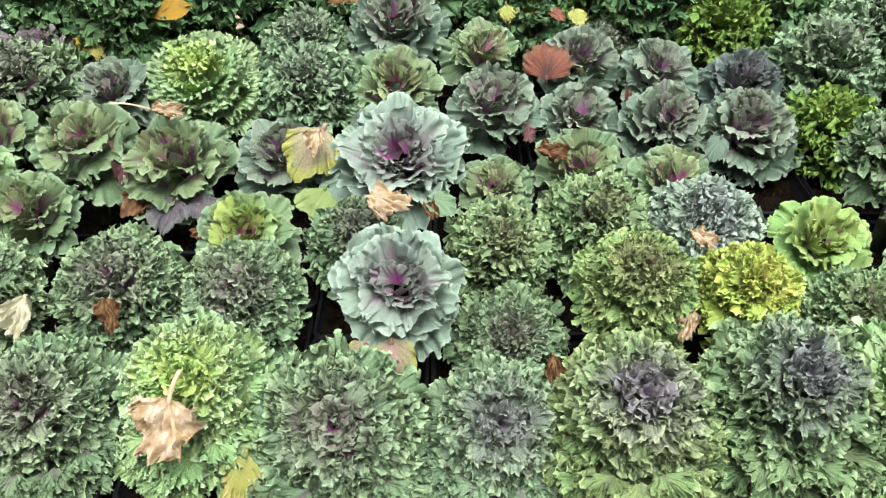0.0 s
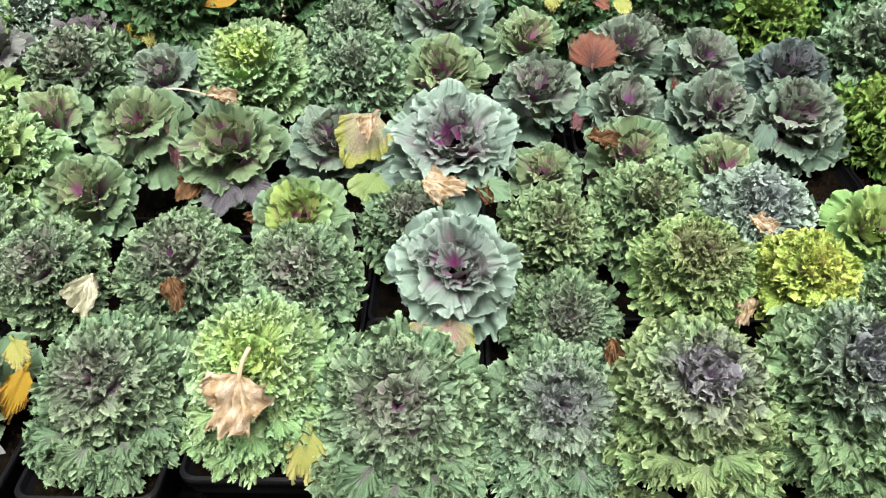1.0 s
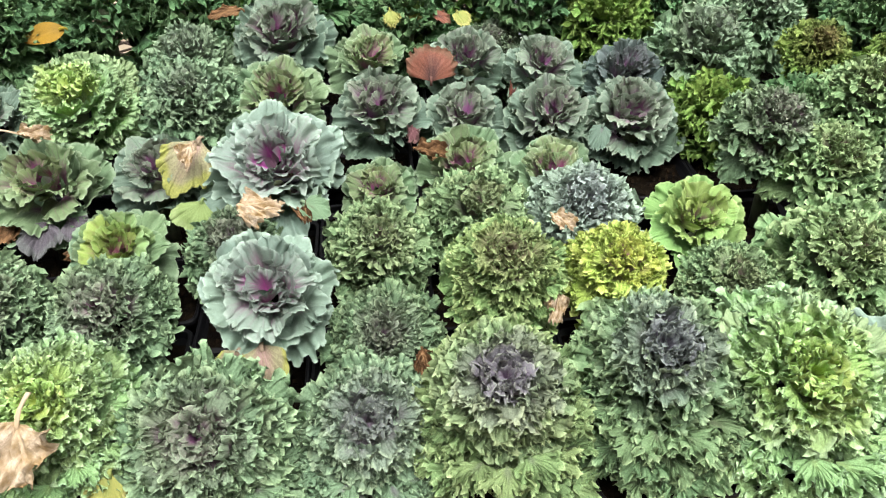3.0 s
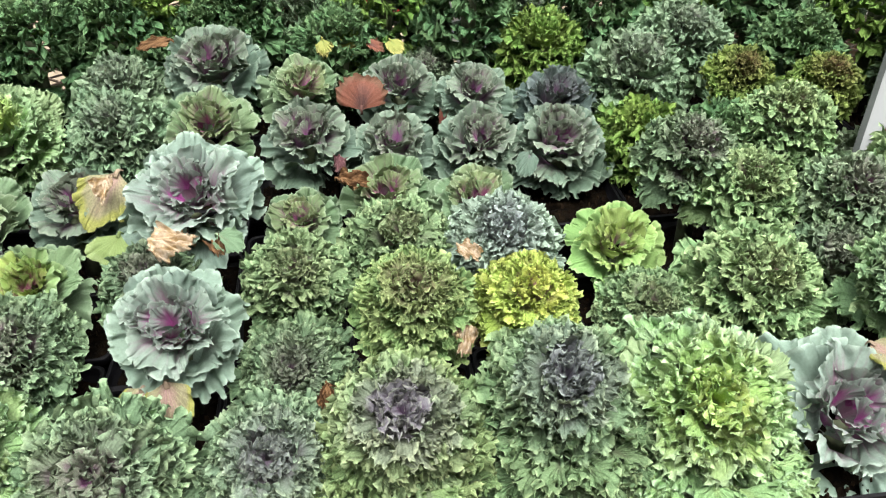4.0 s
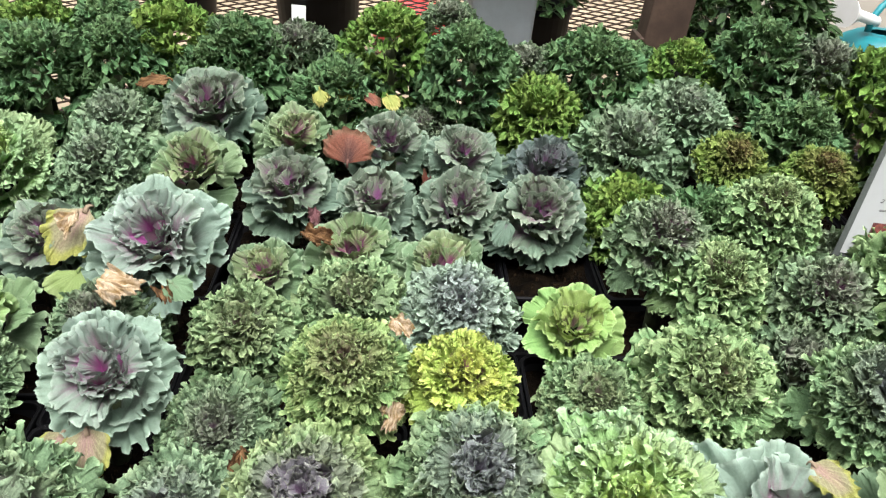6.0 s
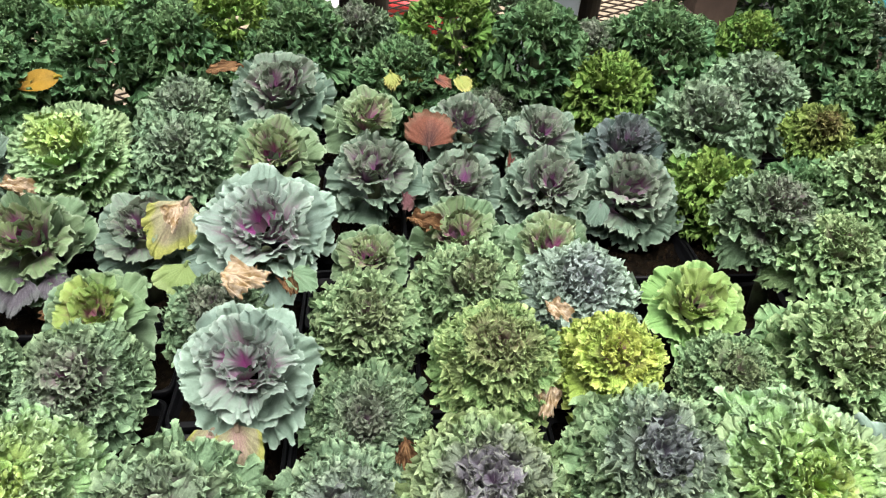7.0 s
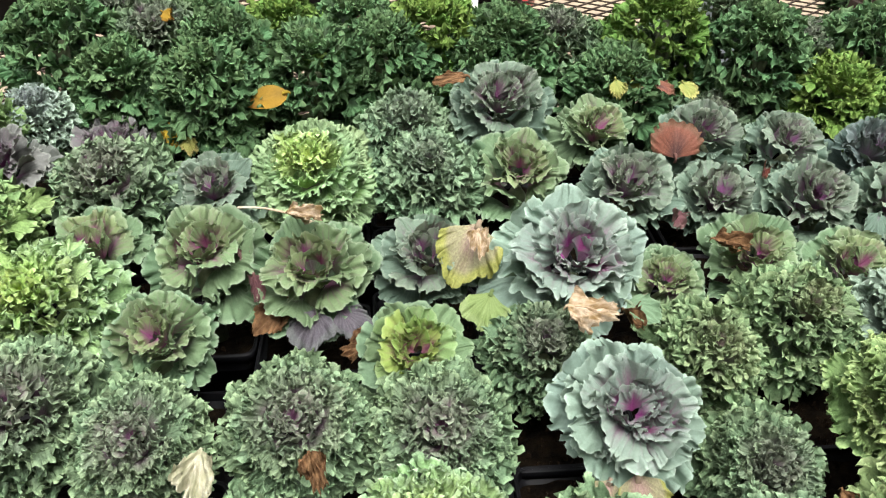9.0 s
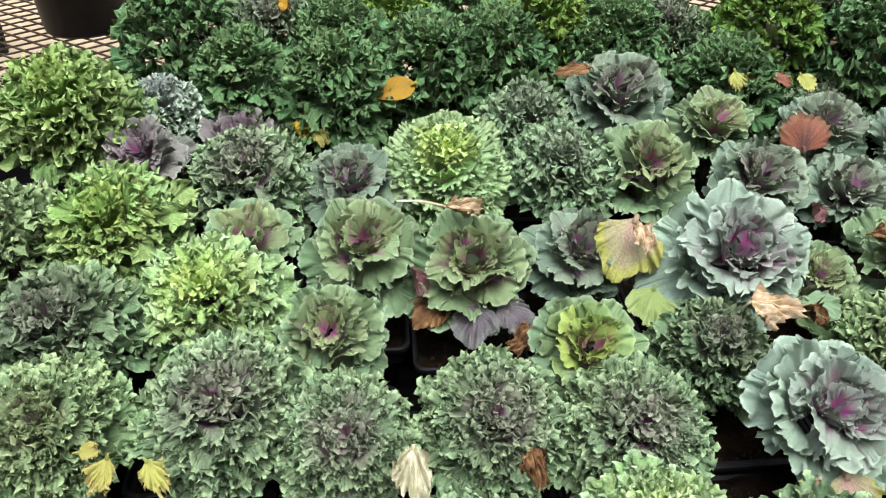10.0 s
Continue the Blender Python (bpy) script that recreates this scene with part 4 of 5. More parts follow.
# ---- loose and withered leaves ----
def loose_leaf(label, foot, tip, mat, wide=1.0, up=(0.0, -0.45, 0.9), mesh=("limp", 0), stalk=None, k=0):
    """A leaf that lies from foot to tip with its face towards up."""
    foot, tip = Vector(foot), Vector(tip)
    tip = foot + (tip - foot) * 0.85
    y = (tip - foot)
    ln = y.length * (0.8 if mesh[0] in ("dry", "kale") else 1.0)
    y.normalize()
    z = Vector(up)
    z = (z - y * z.dot(y)).normalized()
    x = y.cross(z)
    ob = new("leaf_blade", LEAVES[mesh[0], mesh[1], k])
    ob.material_slots[0].link = 'OBJECT'
    ob.material_slots[0].material = mat
    root = new("fallen_leaf")
    tagged(root, label=label, category="leaf", group="withered leaves on the plants", kind="thing")
    rot = Matrix((x, y, z)).transposed().to_4x4()
    root.matrix_world = Matrix.Translation(foot) @ rot
    ob.parent = root
    ob.matrix_local = Matrix.Diagonal((ln * wide * (0.8 if mesh[0] == "cabbage" else 0.62), ln, ln * 0.8, 1))
    if stalk is None:
        stalk = foot - y * ln * 0.06 - Vector((0, 0, 0.004))
    a, b = Vector(stalk), foot + y * ln * 0.15
    inv = root.matrix_world.inverted()
    la, lb = inv @ a, inv @ b
    d = (lb - la)
    side = d.cross(Vector((0, 0, 1))).normalized()
    nrm = side.cross(d).normalized()
    bm = bmesh.new()
    rings = []
    for q in range(7):
        f = q / 6
        c = la + d * f + nrm * 0.006 * math.sin(math.pi * f)
        r = min(0.0032, 0.035 * ln) * (1 + 0.6 * abs(f - 0.4))
        rings.append([tuple(c + side * r * math.cos(w * math.pi / 4) + nrm * r * 0.7 * math.sin(w * math.pi / 4)) for w in range(8)])
    ring_loft(bm, rings, True, True)
    part("leaf_stalk", bm, mat, root)
    return root


for k in range(3):
    LEAVES["dry", 0, k] = leaf_mesh("crumpled_leaf", 301 + k, 56, WAVY + (1.02,), 80 - 8 * k, 3, 0.05, 0.05, (-0.3, 0.5, 1.2)[k], (0.6, 0.2, -0.3)[k], wave=0.10, lobe=0.09, roll=(0.05, -0.1, -0.1)[k], start=0.3, teeth=0.05, crease=0.15, taper=0.35, narrow=0.6)
for k in range(5):
    LEAVES["limp", 0, k] = leaf_mesh("limp_leaf", 310 + k, 64, WAVY, 74, 7, 0.03, 0.02, 0.2, 0.35, wave=0.06, lobe=0.02, roll=0.05, start=0.6, teeth=0.03, crumple=0.03, crease=0.02, taper=0.38, narrow=0.6, ruff=(10, .03, .012, .03, .8))

def oval_leaf(name, wide, cup, bend):
    """A plain pointed-oval leaf blade a unit long, with a slight fold along its midrib."""
    nu, nv = 10, 14
    V, T = np.meshgrid(np.linspace(0, 1, nv + 1), np.linspace(-1, 1, nu + 1), indexing="ij")
    x = wide * np.sin(math.pi * V ** 0.85) ** 0.8 * T
    y = V
    z = cup * np.abs(x) - bend * (V - 0.4) ** 2 + 0.018 * np.sin(7 * V + 3 * T)
    verts = np.stack([x, y, z], -1).reshape(-1, 3)
    n = nu + 1
    faces = [(i * n + j, i * n + j + 1, (i + 1) * n + j + 1, (i + 1) * n + j) for i in range(nv) for j in range(nu)]
    me = mesh_of(name, verts, faces, True, np.stack([(T + 1) / 2, V], -1).reshape(-1, 2))
    me.materials.append(M_BARK)
    return me


LEAVES["oval", 0, 0] = oval_leaf("oval_leaf", 0.34, 0.25, 0.2)
loose_leaf("crumpled tan withered leaf with stalk on lime kale", (-.262, .548, .925), (-.288, .487, .862), M_DRY, 1.15, mesh=("dry", 0), stalk=(-.257, .572, .938), k=0)
loose_leaf("dry tan leaf with a long pale stalk on cabbage", (-.425, 1.072, .972), (-.372, 1.070, .955), M_DRY, 0.7, mesh=("dry", 0), stalk=(-.487, 1.085, .975), k=1)
loose_leaf("faded pink and yellow cabbage leaf", (-.172, 1.070, .948), (-.212, .982, .902), M_FADE, 0.95, up=(-.1, -.7, .6), mesh=("cabbage", 0), k=2)
loose_leaf("crumpled tan patch of withered leaf", (-.178, 1.035, .955), (-.183, .985, .935), M_DRY, 0.8, mesh=("dry", 0), k=1)
loose_leaf("crumpled pale tan leaf behind blue cabbage", (-.095, .876, .945), (-.015, .846, .952), M_DRY, 0.8, mesh=("dry", 0), k=0)
loose_leaf("crumpled brown withered leaf on green cabbage", (.135, 1.038, .925), (.186, 1.012, .915), M_BROWN, 0.8, mesh=("dry", 0), k=1)
loose_leaf("round rusty red leaf between cabbages", (.180, 1.322, .905), (.184, 1.348, .974), M_RED, 1.85, up=(0, -.85, .4), mesh=("limp", 0), k=1)
loose_leaf("golden yellow leaf lying on kale", (-.447, 1.414, 1.006), (-.522, 1.382, .993), M_GOLD, 1.4, up=(0, -.70, .7), mesh=("oval", 0), k=0)
loose_leaf("dull brown leaf between kale plants", (-.148, 1.463, 1.005), (-.225, 1.455, 1.000), M_BROWN, 0.45, mesh=("limp", 0), k=2)
loose_leaf("small dry brown leaf on dark kale", (.060, 1.700, .995), (.020, 1.655, .975), M_BROWN, 1.0, mesh=("dry", 0), k=1)
loose_leaf("yellowing kale leaf hanging over the pot rim", (-.203, .558, .838), (-.214, .488, .788), M_YEL, 0.9, up=(0, -.7, .7), mesh=("kale", 4), k=1)
loose_leaf("golden withered kale leaf over a pot", (-.520, .615, .870), (-.545, .540, .815), M_GOLD, 0.6, up=(.2, -.8, .6), mesh=("kale", 4), k=0)
loose_leaf("yellow frilled kale leaf beside dark kale", (-.545, .640, .885), (-.512, .590, .862), M_YEL, 0.8, mesh=("kale", 4), k=2)
loose_leaf("small curled brown leaf on kale", (-.374, .692, .930), (-.360, .655, .890), M_BROWN, 0.7, mesh=("dry", 0), k=0)
loose_leaf("folded pink leaf between cabbages", (-.470, 1.035, .905), (-.464, .985, .862), M_PINK, 0.55, up=(.3, -.8, .5), mesh=("dry", 0), k=2)
loose_leaf("folded pink leaf between cabbages", (-.472, 1.075, .915), (-.476, 1.035, .890), M_PINK, 0.6, up=(-.3, -.8, .5), mesh=("dry", 0), k=2)
LAV = M_VIOLET
loose_leaf("drooping lavender cabbage leaf with pale veins", (-.388, 1.000, .872), (-.402, .935, .842), LAV, 0.9, mesh=("cabbage", 0), k=0)
loose_leaf("drooping lavender cabbage leaf with pale veins", (-.362, 1.000, .872), (-.322, .952, .850), LAV, 0.8, mesh=("cabbage", 0), k=3)
loose_leaf("withered brown leaf with pale veins", (-.425, 1.020, .876), (-.475, .975, .848), M_BROWN, 0.8, mesh=("cabbage", 0), k=2)
loose_leaf("withered reddish brown leaf over the gap", (-.318, .955, .855), (-.372, .930, .838), M_BROWN, 0.9, mesh=("dry", 0), k=0)
loose_leaf("yellow-green cabbage leaf seen from above", (-.165, .985, .895), (-.192, .930, .870), M_OLIVE, 1.0, mesh=("cabbage", 0), k=4)
loose_leaf("pale yellow wavy kale leaf", (-.776, .742, .900), (-.789, .692, .868), M_YEL, 0.85, mesh=("kale", 3), k=3)
loose_leaf("pale yellow wavy kale leaf", (-.740, .735, .900), (-.710, .694, .870), M_YEL, 0.85, mesh=("kale", 3), k=4)
loose_leaf("small frilled yellow kale leaf", (-.805, .742, .905), (-.772, .735, .918), M_YEL, 1.0, mesh=("kale", 4), k=2)
loose_leaf("pale withered leaf tip between kale plants", (-.482, .728, .905), (-.486, .672, .862), M_CREAM, 0.8, mesh=("dry", 0), k=1)
loose_leaf("rounded tan and pink cabbage leaf", (.708, .615, .895), (.745, .565, .890), M_FADE, 0.9, mesh=("limp", 0), k=1)
loose_leaf("crumpled brown dry leaf between cabbages", (.745, .570, .880), (.750, .535, .850), M_BROWN, 0.7, mesh=("dry", 0), k=0)
loose_leaf("crumpled tan dry leaf between cabbages", (.745, .540, .855), (.755, .512, .828), M_DRY, 0.8, mesh=("dry", 0), k=1)
loose_leaf("small orange dry leaf on yellow kale", (.272, .728, .995), (.292, .700, .985), M_DRY, 1.0, mesh=("dry", 0), k=1)
loose_leaf("orange-brown curled leaf between plants", (-.024, .892, .925), (-.005, .850, .905), M_BROWN, 0.7, mesh=("dry", 0), k=2)
loose_leaf("pale green ruffled leaf", (-.018, .900, .930), (.022, .860, .930), LEAF_MATS["cab_lime", 3], 0.9, mesh=("limp", 0), k=3)
loose_leaf("folded pink and brown cabbage leaf", (.136, 1.185, .890), (.126, 1.150, .855), M_PINK, 0.8, up=(.2, -.9, .4), mesh=("dry", 0), k=2)
loose_leaf("thin red withered leaf between cabbages", (.325, 1.300, .890), (.302, 1.260, .875), M_RED, 0.45, mesh=("dry", 0), k=2)
loose_leaf("yellow leaf among far kale", (.245, 1.510, .965), (.268, 1.470, .945), M_YEL, 0.9, mesh=("limp", 0), k=0)
loose_leaf("yellow leaf among far kale", (.150, 1.545, .960), (.185, 1.495, .940), M_YEL, 0.8, mesh=("kale", 1), k=1)
loose_leaf("dull red leaf among far kale", (.200, 1.525, .958), (.240, 1.490, .950), M_RED, 0.7, mesh=("limp", 0), k=3)
loose_leaf("withered orange leaf under slate kale", (.275, .690, .915), (.262, .655, .880), M_DRY, 0.8, mesh=("dry", 0), k=0)
GREYL = LEAF_MATS["cab_teal", 3]
loose_leaf("limp grey-green lower leaf hanging over the gap", (.450, 1.165, .880), (.425, 1.125, .845), GREYL, 0.8, mesh=("limp", 0), k=0)
loose_leaf("withered pale leaf under the blue cabbage", (-.060, .690, .875), (-.050, .625, .835), M_FADE, 1.0, mesh=("limp", 0), k=3)
loose_leaf("withered pale leaf under the blue cabbage", (-.085, .690, .870), (-.110, .640, .840), M_FADE, 0.8, mesh=("limp", 0), k=0)

loose_leaf("small yellow frilled leaf edge among dark kale", (-.676, 1.622, 1.085), (-.652, 1.592, 1.075), M_GOLD, 1.1, up=(0, -.8, .5), mesh=("kale", 1), k=0)
loose_leaf("golden frilled leaf under tall dark kale", (-.632, 1.372, .975), (-.618, 1.322, .945), M_GOLD, 0.9, up=(0, -.8, .5), mesh=("kale", 1), k=1)
loose_leaf("golden frilled leaf under tall dark kale", (-.606, 1.352, .962), (-.586, 1.312, .935), M_YEL, 0.9, up=(0, -.8, .5), mesh=("kale", 1), k=2)
loose_leaf("yellow frilled leaf under the far kale", (.118, 1.500, .980), (.126, 1.452, .945), M_YEL, 0.9, up=(0, -.8, .5), mesh=("kale", 1), k=3)
loose_leaf("yellow-green frilled leaf between the front kale", (.168, .600, .880), (.180, .535, .820), M_YEL, 0.7, up=(0, -.8, .5), mesh=("kale", 4), k=0)
loose_leaf("brown withered leaf between kale plants", (.118, .640, .895), (.124, .610, .862), M_BROWN, 0.8, up=(0, -.7, .6), mesh=("dry", 0), k=1)


# ---- plant labels ----
def plant_tag(x, y, z, lean, label):
    root = new("plant_label")
    root.matrix_world = pose(x, y, z, lean, 0, 8)
    tagged(root, label=label, category="plant label", kind="thing")
    bm = bmesh.new()
    box(bm, -.009, .009, -.0006, .0006, -.05, .03, 0.0003)
    part("tag", bm, M_WHITE, root)


plant_tag(-1.005, 1.285, .93, -50, "white plastic plant label among kale")
plant_tag(-.560, .560, .795, 10, "white plastic plant label stuck in a pot")


# ---- instruction sign ----
def info_sign():
    root = new("info_sign")
    m = Matrix.Translation((1.005, 1.08, .99)) @ Matrix.Rotation(radians(-69.3), 4, 'Z') @ Matrix.Rotation(radians(26.9), 4, 'X') @ Matrix.Rotation(radians(28.6), 4, 'Z')
    root.matrix_world = m
    tagged(root, label="white printed instruction sheet in a dark frame among kale", category="sign", kind="thing")

    def slab(name, a0, a1, b0, b1, n0, n1, mat, parent, bevel=0.0):
        bm = bmesh.new()
        box(bm, a0, a1, b0, b1, n0, n1, bevel)
        return part(name, bm, mat, parent)
    slab("frame", -.036, .235, -.150, .192, -.006, -.001, M_SLEEVE, root, 0.0015)
    sheet = slab("sheet", -.026, .227, -.144, .185, -.001, .0005, M_SHEET, root)
    slab("header_band", -.012, .215, .128, .156, .0005, .0009, M_BAND, sheet)
    slab("heading_bar", .085, .175, .135, .149, .0009, .0012, M_PEACH, sheet)
    for a0, a1, b, h in ((.016, .215, .0985, .0008), (.022, .215, -.0385, .0008),
                         (-.002, .112, .083, .004), (.012, .125, .071, .003), (.014, .150, .064, .003), (-.006, .052, .052, .004),
                         (.018, .170, .040, .003), (.016, .140, .033, .003), (.004, .03, -.014, .0025), (.05, .068, -.014, .0025), (.09, .115, -.014, .0025),
                         (.0, .175, -.052, .004), (.018, .165, -.062, .003), (-.004, .02, -.120, .003)):
        slab("text_line", a0, a1, b - h * .36, b + h * .36, .0005, .0013, M_INK if h < .001 else M_TXT, sheet)
    for a0, mat in ((-.001, M_REDP), (.041, M_SHEET), (.083, M_SHEET), (.125, M_REDP)):
        slab("photo_border", a0, a0 + .038, -.0075, .0295, .0005, .0010, M_INK, sheet)
        slab("photo", a0 + .0012, a0 + .0368, -.0063, .0283, .0010, .0014, mat, sheet)
    for a0, a1 in ((.052, .066), (.057, .072), (.092, .095), (.112, .116)):
        slab("drawing", a0, a1, .004, .019, .0014, .0018, M_TXT, sheet)
    for a0 in (.0, .045, .09):
        slab("photo", a0, a0 + .036, -.112, -.078, .0005, .0012, M_REDP, sheet)
    for text, a, b, size in (("1", .003, .1005, .011), ("2", -.004, -.0365, .011), ("Choose the", .088, .1005, .011), ("Choose flower for", .078, -.0365, .010)):
        cu = bpy.data.curves.new("lettering", 'FONT')
        cu.body, cu.size, cu.extrude, cu.shear = text, size, 0.0002, 0.2
        tmp = new("lettering_curve", cu)
        dg = bpy.context.evaluated_depsgraph_get()
        me = bpy.data.meshes.new_from_object(tmp.evaluated_get(dg))
        bpy.data.objects.remove(tmp)
        me.materials.clear()
        me.materials.append(M_INK)
        ob = new("lettering", me)
        ob.parent = sheet
        ob.matrix_local = Matrix.Translation((a, b, .0011))
    inv = m.inverted()
    for foot, head in (((1.06, 1.15, .70), (.09, .06, -.004)), ((1.10, 1.06, .70), (.13, -.06, -.004))):
        a, b = inv @ Vector(foot), Vector(head)
        bm = bmesh.new()
        d = (b - a).normalized()
        side = d.cross(Vector((1, 0, 0))).normalized()
        oth = d.cross(side)
        ring_loft(bm, [[tuple(p + side * .005 * math.cos(w * math.pi / 4) + oth * .005 * math.sin(w * math.pi / 4)) for w in range(8)] for p in (a, b)], True, True)
        part("stake", bm, M_SLEEVE, root)


M_TXT = plain("printed_text", (.07, .07, .07), 0.6, 0.3, 300, bumpy=0, second=(.13, .13, .13))
M_SHEET = plain("laminated_print", (.22, .23, .227), 0.6, 0.04, 5, bumpy=0, spec=0.2)
M_PEACH = plain("faded_orange_print", (.20, .11, .08), 0.4, 0.1, 60, bumpy=0)
info_sign()


# ---- behind the kale: mesh bench, big pots, posts ----
def mesh_bench(x0, x1, y0, y1, z, cw=0.09, ch=0.075):
    root = new("mesh_bench")
    tagged(root, label="rusty expanded-metal bench behind the kale", category="bench", kind="thing")
    nx, ny = int((x1 - x0) / cw), int((y1 - y0) / ch)
    verts, faces = [], []
    wx, wz = 0.0024, 0.0025

    def bar(a, b):
        d = Vector((b[0] - a[0], b[1] - a[1], 0)).normalized()
        s = Vector((-d.y, d.x, 0)) * wx
        k = len(verts)
        for p in (a, b):
            for sx, sz in ((-1, 0), (1, 0), (1, -1), (-1, -1)):
                verts.append((p[0] + s.x * sx, p[1] + s.y * sx, z + sz * wz * 2))
        faces.extend([(k, k + 1, k + 5, k + 4), (k + 1, k + 2, k + 6, k + 5), (k + 3, k, k + 4, k + 7)])
    for i in range(nx):
        for j in range(ny):
            cx, cy = x0 + (i + .5) * cw, y0 + (j + .5) * ch
            bar((cx - cw / 2, cy), (cx, cy + ch / 2))
            bar((cx, cy + ch / 2), (cx + cw / 2, cy))
            bar((cx + cw / 2, cy), (cx, cy - ch / 2))
            bar((cx, cy - ch / 2), (cx - cw / 2, cy))
    me = mesh_of("expanded_mesh", verts, faces, False)
    me.materials.append(M_MESH)
    ob = new("expanded_mesh", me)
    ob.parent = root
    tagged(ob, kind="stuff")
    for y in (y0 - 0.02, y1):
        bm = bmesh.new()
        box(bm, x0, x1, y, y + 0.02, z - 0.05, z + 0.006, 0.003)
        part("frame_rail", bm, M_BENCH, root)
    for x in (x0 + 0.05, x1 - 0.05):
        for y in (y0 + 0.02, y1 - 0.02):
            bm = bmesh.new()
            box(bm, x - 0.025, x + 0.025, y - 0.015, y + 0.015, 0, z - 0.055, 0.003)
            part("leg", bm, M_BENCH, root)
    return root


mesh_bench(-2.6, 1.72, 1.92, 4.6, BENCH)

M_BUSH = leaf_material("bush_leaf", (.03, .06, .02), (.028, .065, .022), (.05, .10, .035), vein=0.2, gloss=0.4)
M_BOARD = plain("beige_board", (.20, .18, .15), 0.7, 0.08, 4)


def crown(parent, r, h, z0, n, seed, leaf=0.045, droop=0.0):
    """Many small pointed leaves on a few thin twigs."""
    rg = random.Random(seed)
    verts, faces, uv = [], [], []
    for _ in range(n):
        a, q, e = rg.uniform(0, 6.283), math.sqrt(rg.random()), rg.random()
        z = z0 + h * e
        rr = r * (0.35 + 0.65 * q) * (1 - 0.35 * abs(2 * e - 0.8))
        c = Vector((rr * math.cos(a), rr * math.sin(a), z - droop * rr))
        d = Vector((math.cos(a + rg.uniform(-.9, .9)), math.sin(a + rg.uniform(-.9, .9)), rg.uniform(-.9, .6))).normalized()
        s = d.cross(Vector((rg.uniform(-.4, .4), rg.uniform(-.4, .4), 1))).normalized()
        up = s.cross(d)
        ln, w = leaf * rg.uniform(.7, 1.3), leaf * rg.uniform(.2, .32)
        k = len(verts)
        pts = [(0, 0, 0), (.35, 1, .06), (.75, .7, .02), (1, 0, -.12), (.75, -.7, .02), (.35, -1, .06), (.5, 0, -.04)]
        for f, sd, u in pts:
            verts.append(c + d * ln * f + s * w * sd + up * ln * u)
            uv.append((.5 + sd * .5, f))
        faces += [(k, k + 1, k + 6), (k + 1, k + 2, k + 6), (k + 2, k + 3, k + 6), (k + 3, k + 4, k + 6), (k + 4, k + 5, k + 6), (k + 5, k, k + 6)]
    me = mesh_of("foliage", verts, faces, True, uv)
    me.materials.append(M_BUSH)
    ob = new("foliage", me)
    ob.parent = parent
    tagged(ob, kind="stuff")
    for t in range(9):
        a = t * 2.4
        bm = bmesh.new()
        tip = (r * .7 * math.cos(a), r * .7 * math.sin(a), z0 + h * (.45 + .5 * rg.random()))
        rings = []
        for q in range(5):
            f = q / 4
            rings.append(circle(.005 * (1 - .7 * f), z0 - .03 + (tip[2] - z0 + .03) * f, 6, tip[0] * f ** 1.4, tip[1] * f ** 1.4))
        ring_loft(bm, rings, True, True)
        part("twig", bm, M_BARK, parent)


def big_pot(x, y, r, h, label, tag=False, shrub=None, seed=1):
    root = new("nursery_container")
    root.matrix_world = pose(x, y, BENCH + 0.001)
    tagged(root, label=label, category="plant pot", group="large black containers", kind="thing")
    bm = bmesh.new()
    ring_loft(bm, [circle(r * .78, 0), circle(r * .82, .01), circle(r * .97, h - .03), circle(r, h - .03), circle(r * 1.02, h - .01), circle(r, h), circle(r * .95, h), circle(r * .93, h - .05)], True)
    part("pot", bm, M_POT, root)
    bm = bmesh.new()
    ring_loft(bm, [circle(r * .93, h - .045), circle(r * .3, h - .03)], False, True)
    part("soil", bm, M_SOIL, root)
    if tag:
        bm = bmesh.new()
        box(bm, -.022, .022, -.001, .001, -.035, .035, 0.0004)
        ob = part("label", bm, M_WHITE, root, "white printed price label")
        ob.matrix_local = pose(-.045, -r * .90 - .004, h * .62, -9, 0, -14)
    if shrub:
        plant_root = new("potted_shrub")
        plant_root.matrix_world = pose(x, y, BENCH + h - .03)
        tagged(plant_root, label="dark green leafy shrub in a black container", category="shrub", group="shrubs behind the kale", kind="thing")
        crown(plant_root, *shrub, seed)
    return root


big_pot(.005, 2.56, .135, .30, "large black nursery container with a white label", True, (.18, .26, .06, 260), 3)
big_pot(.675, 2.55, .115, .22, "large black nursery container beside the grey planter", False, (.17, .30, .02, 420), 5)
big_pot(-.57, 3.15, .15, .30, "large black nursery container on the mesh bench", False, (.22, .3, .06, 200), 7)
big_pot(-1.435, 2.80, .155, .30, "large black nursery container on the mesh bench", False, (.22, .3, .06, 200), 9)
big_pot(1.205, 2.26, .115, .20, "black container with a dark leafy shrub", False, (.27, .36, -.12, 3200), 11)


def tall_planter():
    root = new("grey_planter")
    root.matrix_world = pose(.515, 2.12, BENCH + .001, 0, 0, 4)
    tagged(root, label="tall tapered pale grey square planter on the mesh bench", category="planter", kind="thing")
    bm = bmesh.new()
    ring_loft(bm, [rounded_square(.060, .010, 0), rounded_square(.062, .010, .01), rounded_square(.090, .010, .44), rounded_square(.097, .010, .445), rounded_square(.097, .010, .48), rounded_square(.085, .009, .48), rounded_square(.080, .009, .38)], True)
    part("shell", bm, M_GREY, root)
    bm = bmesh.new()
    ring_loft(bm, [rounded_square(.0795, .008, .39), rounded_square(.03, .006, .40)], False, True)
    part("soil", bm, M_SOIL, root)


tall_planter()


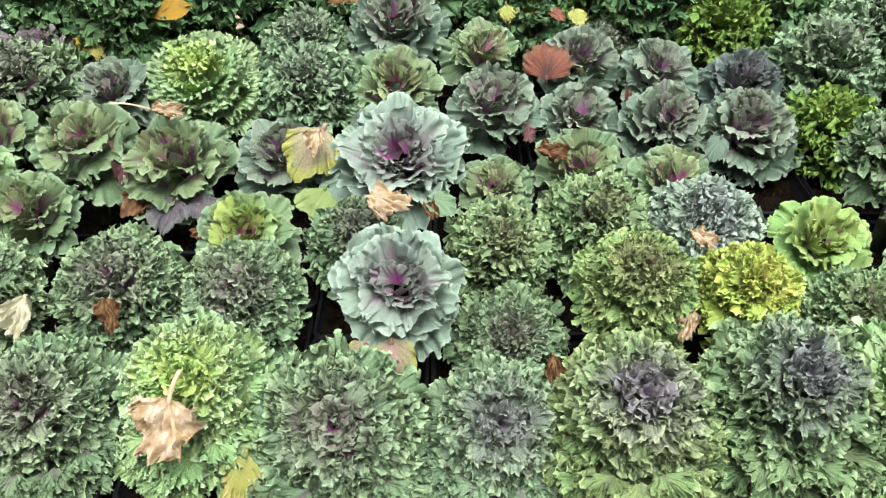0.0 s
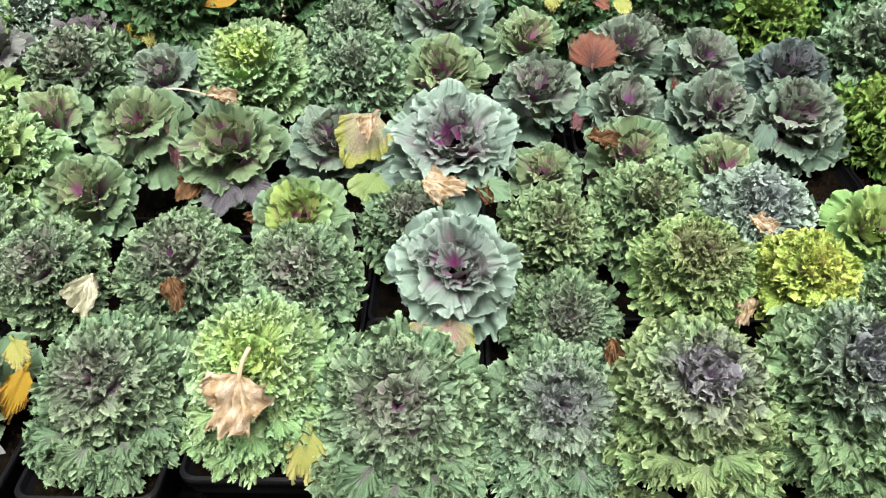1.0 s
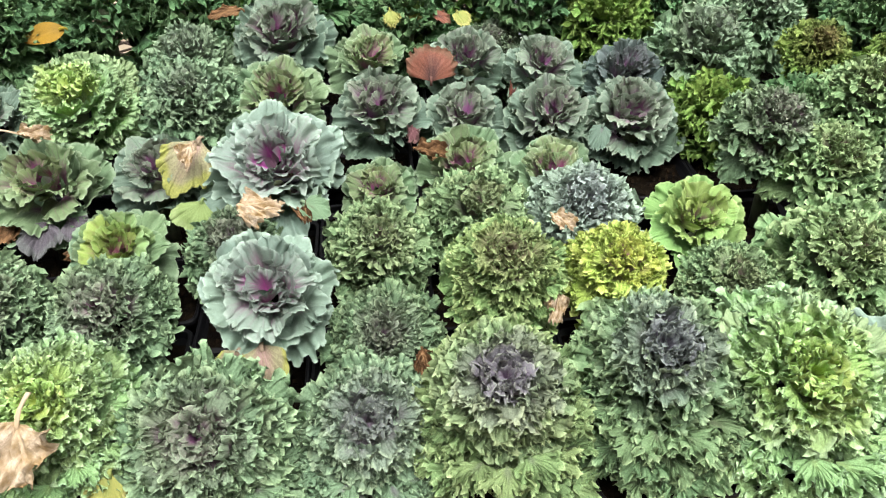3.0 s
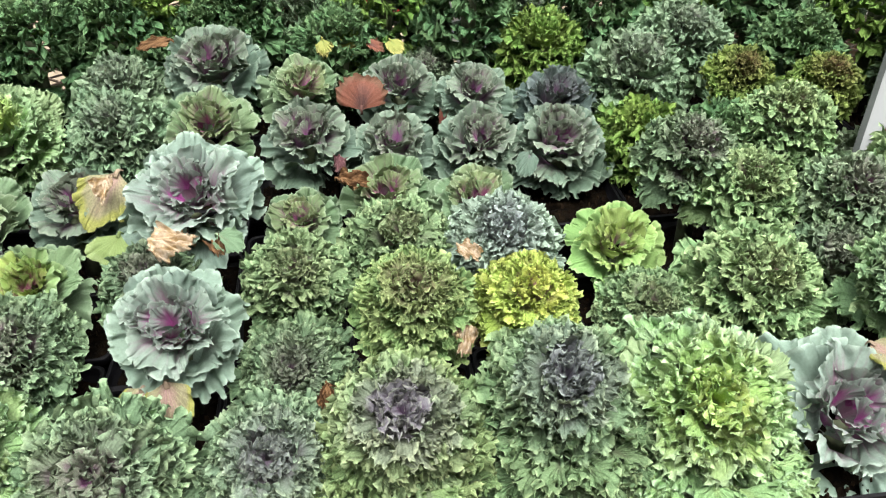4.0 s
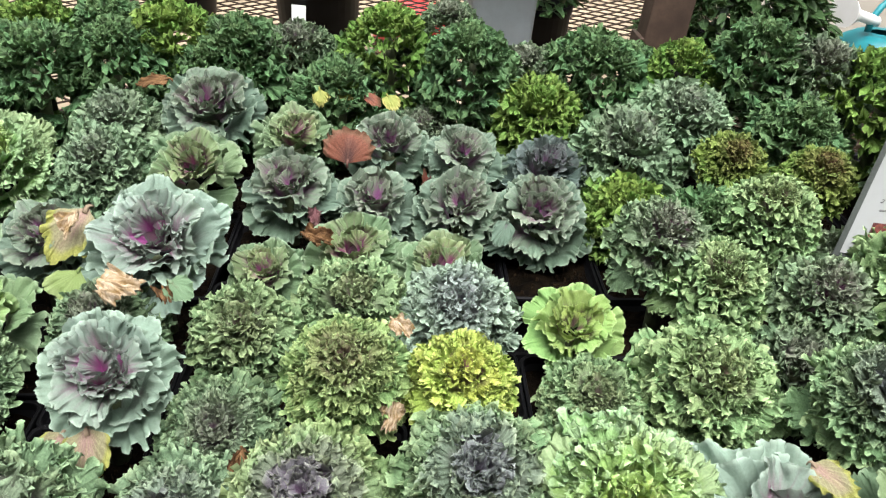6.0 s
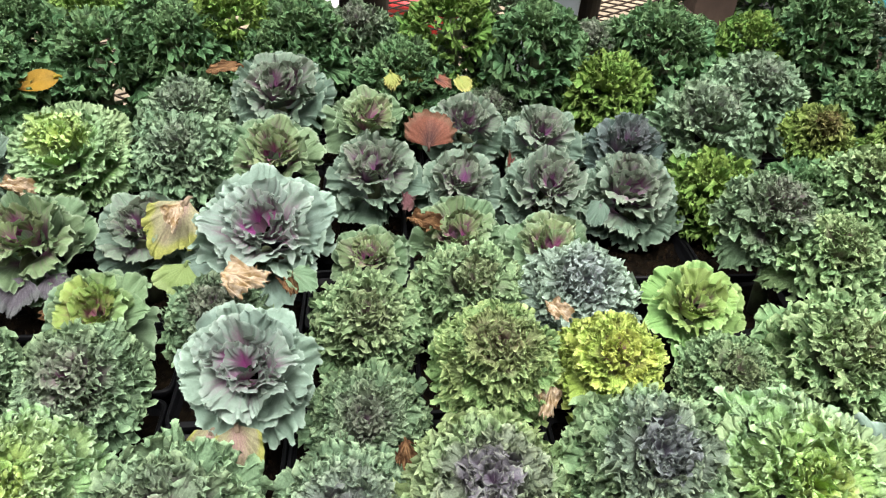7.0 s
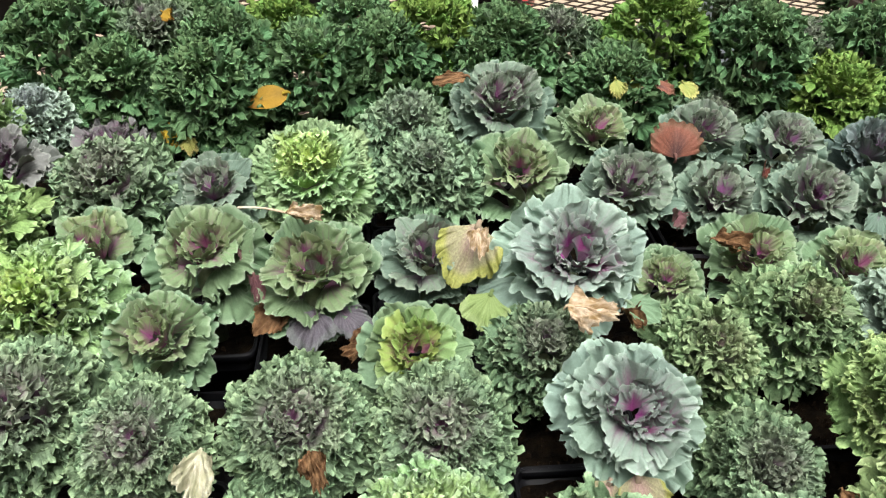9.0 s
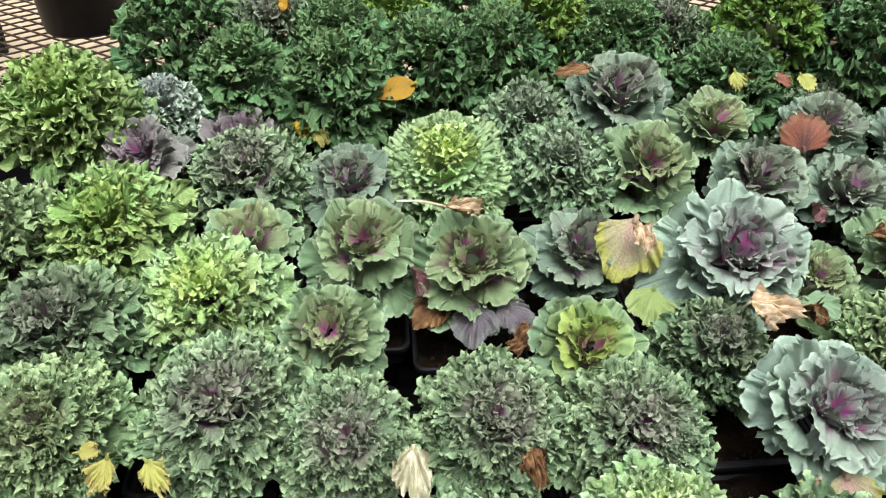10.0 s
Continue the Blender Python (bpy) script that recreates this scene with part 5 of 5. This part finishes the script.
def brown_post():
    root = new("brown_post")
    root.matrix_world = pose(.893, 2.03, BENCH + .001)
    tagged(root, label="dark brown wooden post in a metal shoe", category="post", kind="thing")
    bm = bmesh.new()
    box(bm, -.052, .052, -.04, .04, .05, .95, .004)
    for v in bm.verts:
        v.co.x += v.co.z * .10
    part("shaft", bm, M_WOOD, root)
    bm = bmesh.new()
    box(bm, -.064, -.053, -.045, .045, 0, .27, .002)
    for v in bm.verts:
        v.co.x += v.co.z * .10
    part("side_plate", bm, M_WOOD, root)
    bm = bmesh.new()
    box(bm, -.056, .056, -.05, .05, 0, .012, .002)
    box(bm, -.034, .072, -.098, -.094, .165, .245, .001)
    box(bm, -.034, -.030, -.094, -.042, .165, .245, .001)
    box(bm, .068, .072, -.094, -.042, .165, .245, .001)
    box(bm, -.030, .068, -.094, -.042, .165, .170, .001)
    part("shoe", bm, M_BENCH, root, "dark metal foot plate")


brown_post()

# beige display board to the side of the mesh bench, with a watering can on it
board = new("display_table")
tagged(board, label="beige display table beside the mesh bench", category="table", kind="thing")
bm = bmesh.new()
box(bm, 1.75, 3.3, 1.95, 4.6, BENCH - .04, BENCH, .004)
part("tabletop", bm, M_BOARD, board)
for x in (1.85, 3.2):
    for y in (2.05, 4.5):
        bm = bmesh.new()
        box(bm, x - .03, x + .03, y - .03, y + .03, 0, BENCH - .04, .003)
        part("leg", bm, M_BENCH, board)


def watering_can():
    root = new("watering_can")
    root.matrix_world = pose(1.84, 2.62, BENCH + .001, 0, 0, 25)
    tagged(root, label="teal plastic watering can with a white rose", category="watering can", kind="thing")
    bm = bmesh.new()
    ring_loft(bm, [circle(.130, 0), circle(.140, .010), circle(.138, .07), circle(.120, .105), circle(.085, .125), circle(.05, .132), circle(.045, .127)], True)
    part("body", bm, M_TEAL, root)
    bm = bmesh.new()
    rings = []
    for q in range(8):
        f = q / 7
        r = .018 + (.035 * max(0, (f - .6) / .4))
        ca = circle(r, 0, 16)
        rings.append([(-.05 - .17 * f, py, .17 + .05 * f + px) for px, py, _ in ca])
    ring_loft(bm, rings, True, True)
    part("spout", bm, M_WHITE, root, "white flared spout")
    bm = bmesh.new()
    rings = []
    for q in range(12):
        a = math.pi * q / 11
        c = (.02 + .10 * math.cos(a), 0, .14 + .10 * math.sin(a))
        rings.append([(c[0] + .011 * math.cos(w * math.pi / 4) * math.cos(a), .011 * math.sin(w * math.pi / 4), c[2] + .011 * math.cos(w * math.pi / 4) * math.sin(a)) for w in range(8)])
    ring_loft(bm, rings, True, True)
    part("handle", bm, M_TEAL, root)


watering_can()


def wood_post(x, y, label):
    root = new("wooden_post")
    root.matrix_world = pose(x, y, BENCH + .001, 0, 9, 0)
    tagged(root, label=label, category="post", kind="thing")
    bm = bmesh.new()
    box(bm, -.03, .03, -.03, .03, .006, .5, .004)
    part("shaft", bm, M_TERRA, root)


wood_post(1.965, 2.45, "orange-brown wooden post beside the watering can")

# red tub on the floor under the mesh
tub = new("red_tub")
tub.matrix_world = pose(.33, 5.0, .001)
tagged(tub, label="red plastic tub standing on the floor", category="tub", kind="thing")
bm = bmesh.new()
ring_loft(bm, [circle(.24, 0), circle(.30, .22), circle(.315, .23), circle(.30, .24), circle(.28, .22), circle(.26, .05)], True, True)
part("shell", bm, plain("red_plastic", (.45, .03, .03), 0.4, 0.1, 5), tub)


# grey boards stacked at a slant beside the post
def grey_board(k):
    root = new("grey_board")
    root.matrix_world = pose(1.93 + .012 * k, 2.20 - .006 * k, BENCH + .112 + .052 * k, 0, 28, -14)
    tagged(root, label="matt dark grey board in a slanting stack on the table", category="board", group="stacked grey boards", kind="thing")
    bm = bmesh.new()
    box(bm, -.19, .19, -.06, .06, -.018, .018, .005)
    part("plank", bm, M_SLATEGREY, root)


M_SLATEGREY = plain("dark_grey_plastic", (.12, .125, .12), 0.7, 0.15, 9.0)
for k in range(5):
    grey_board(k)
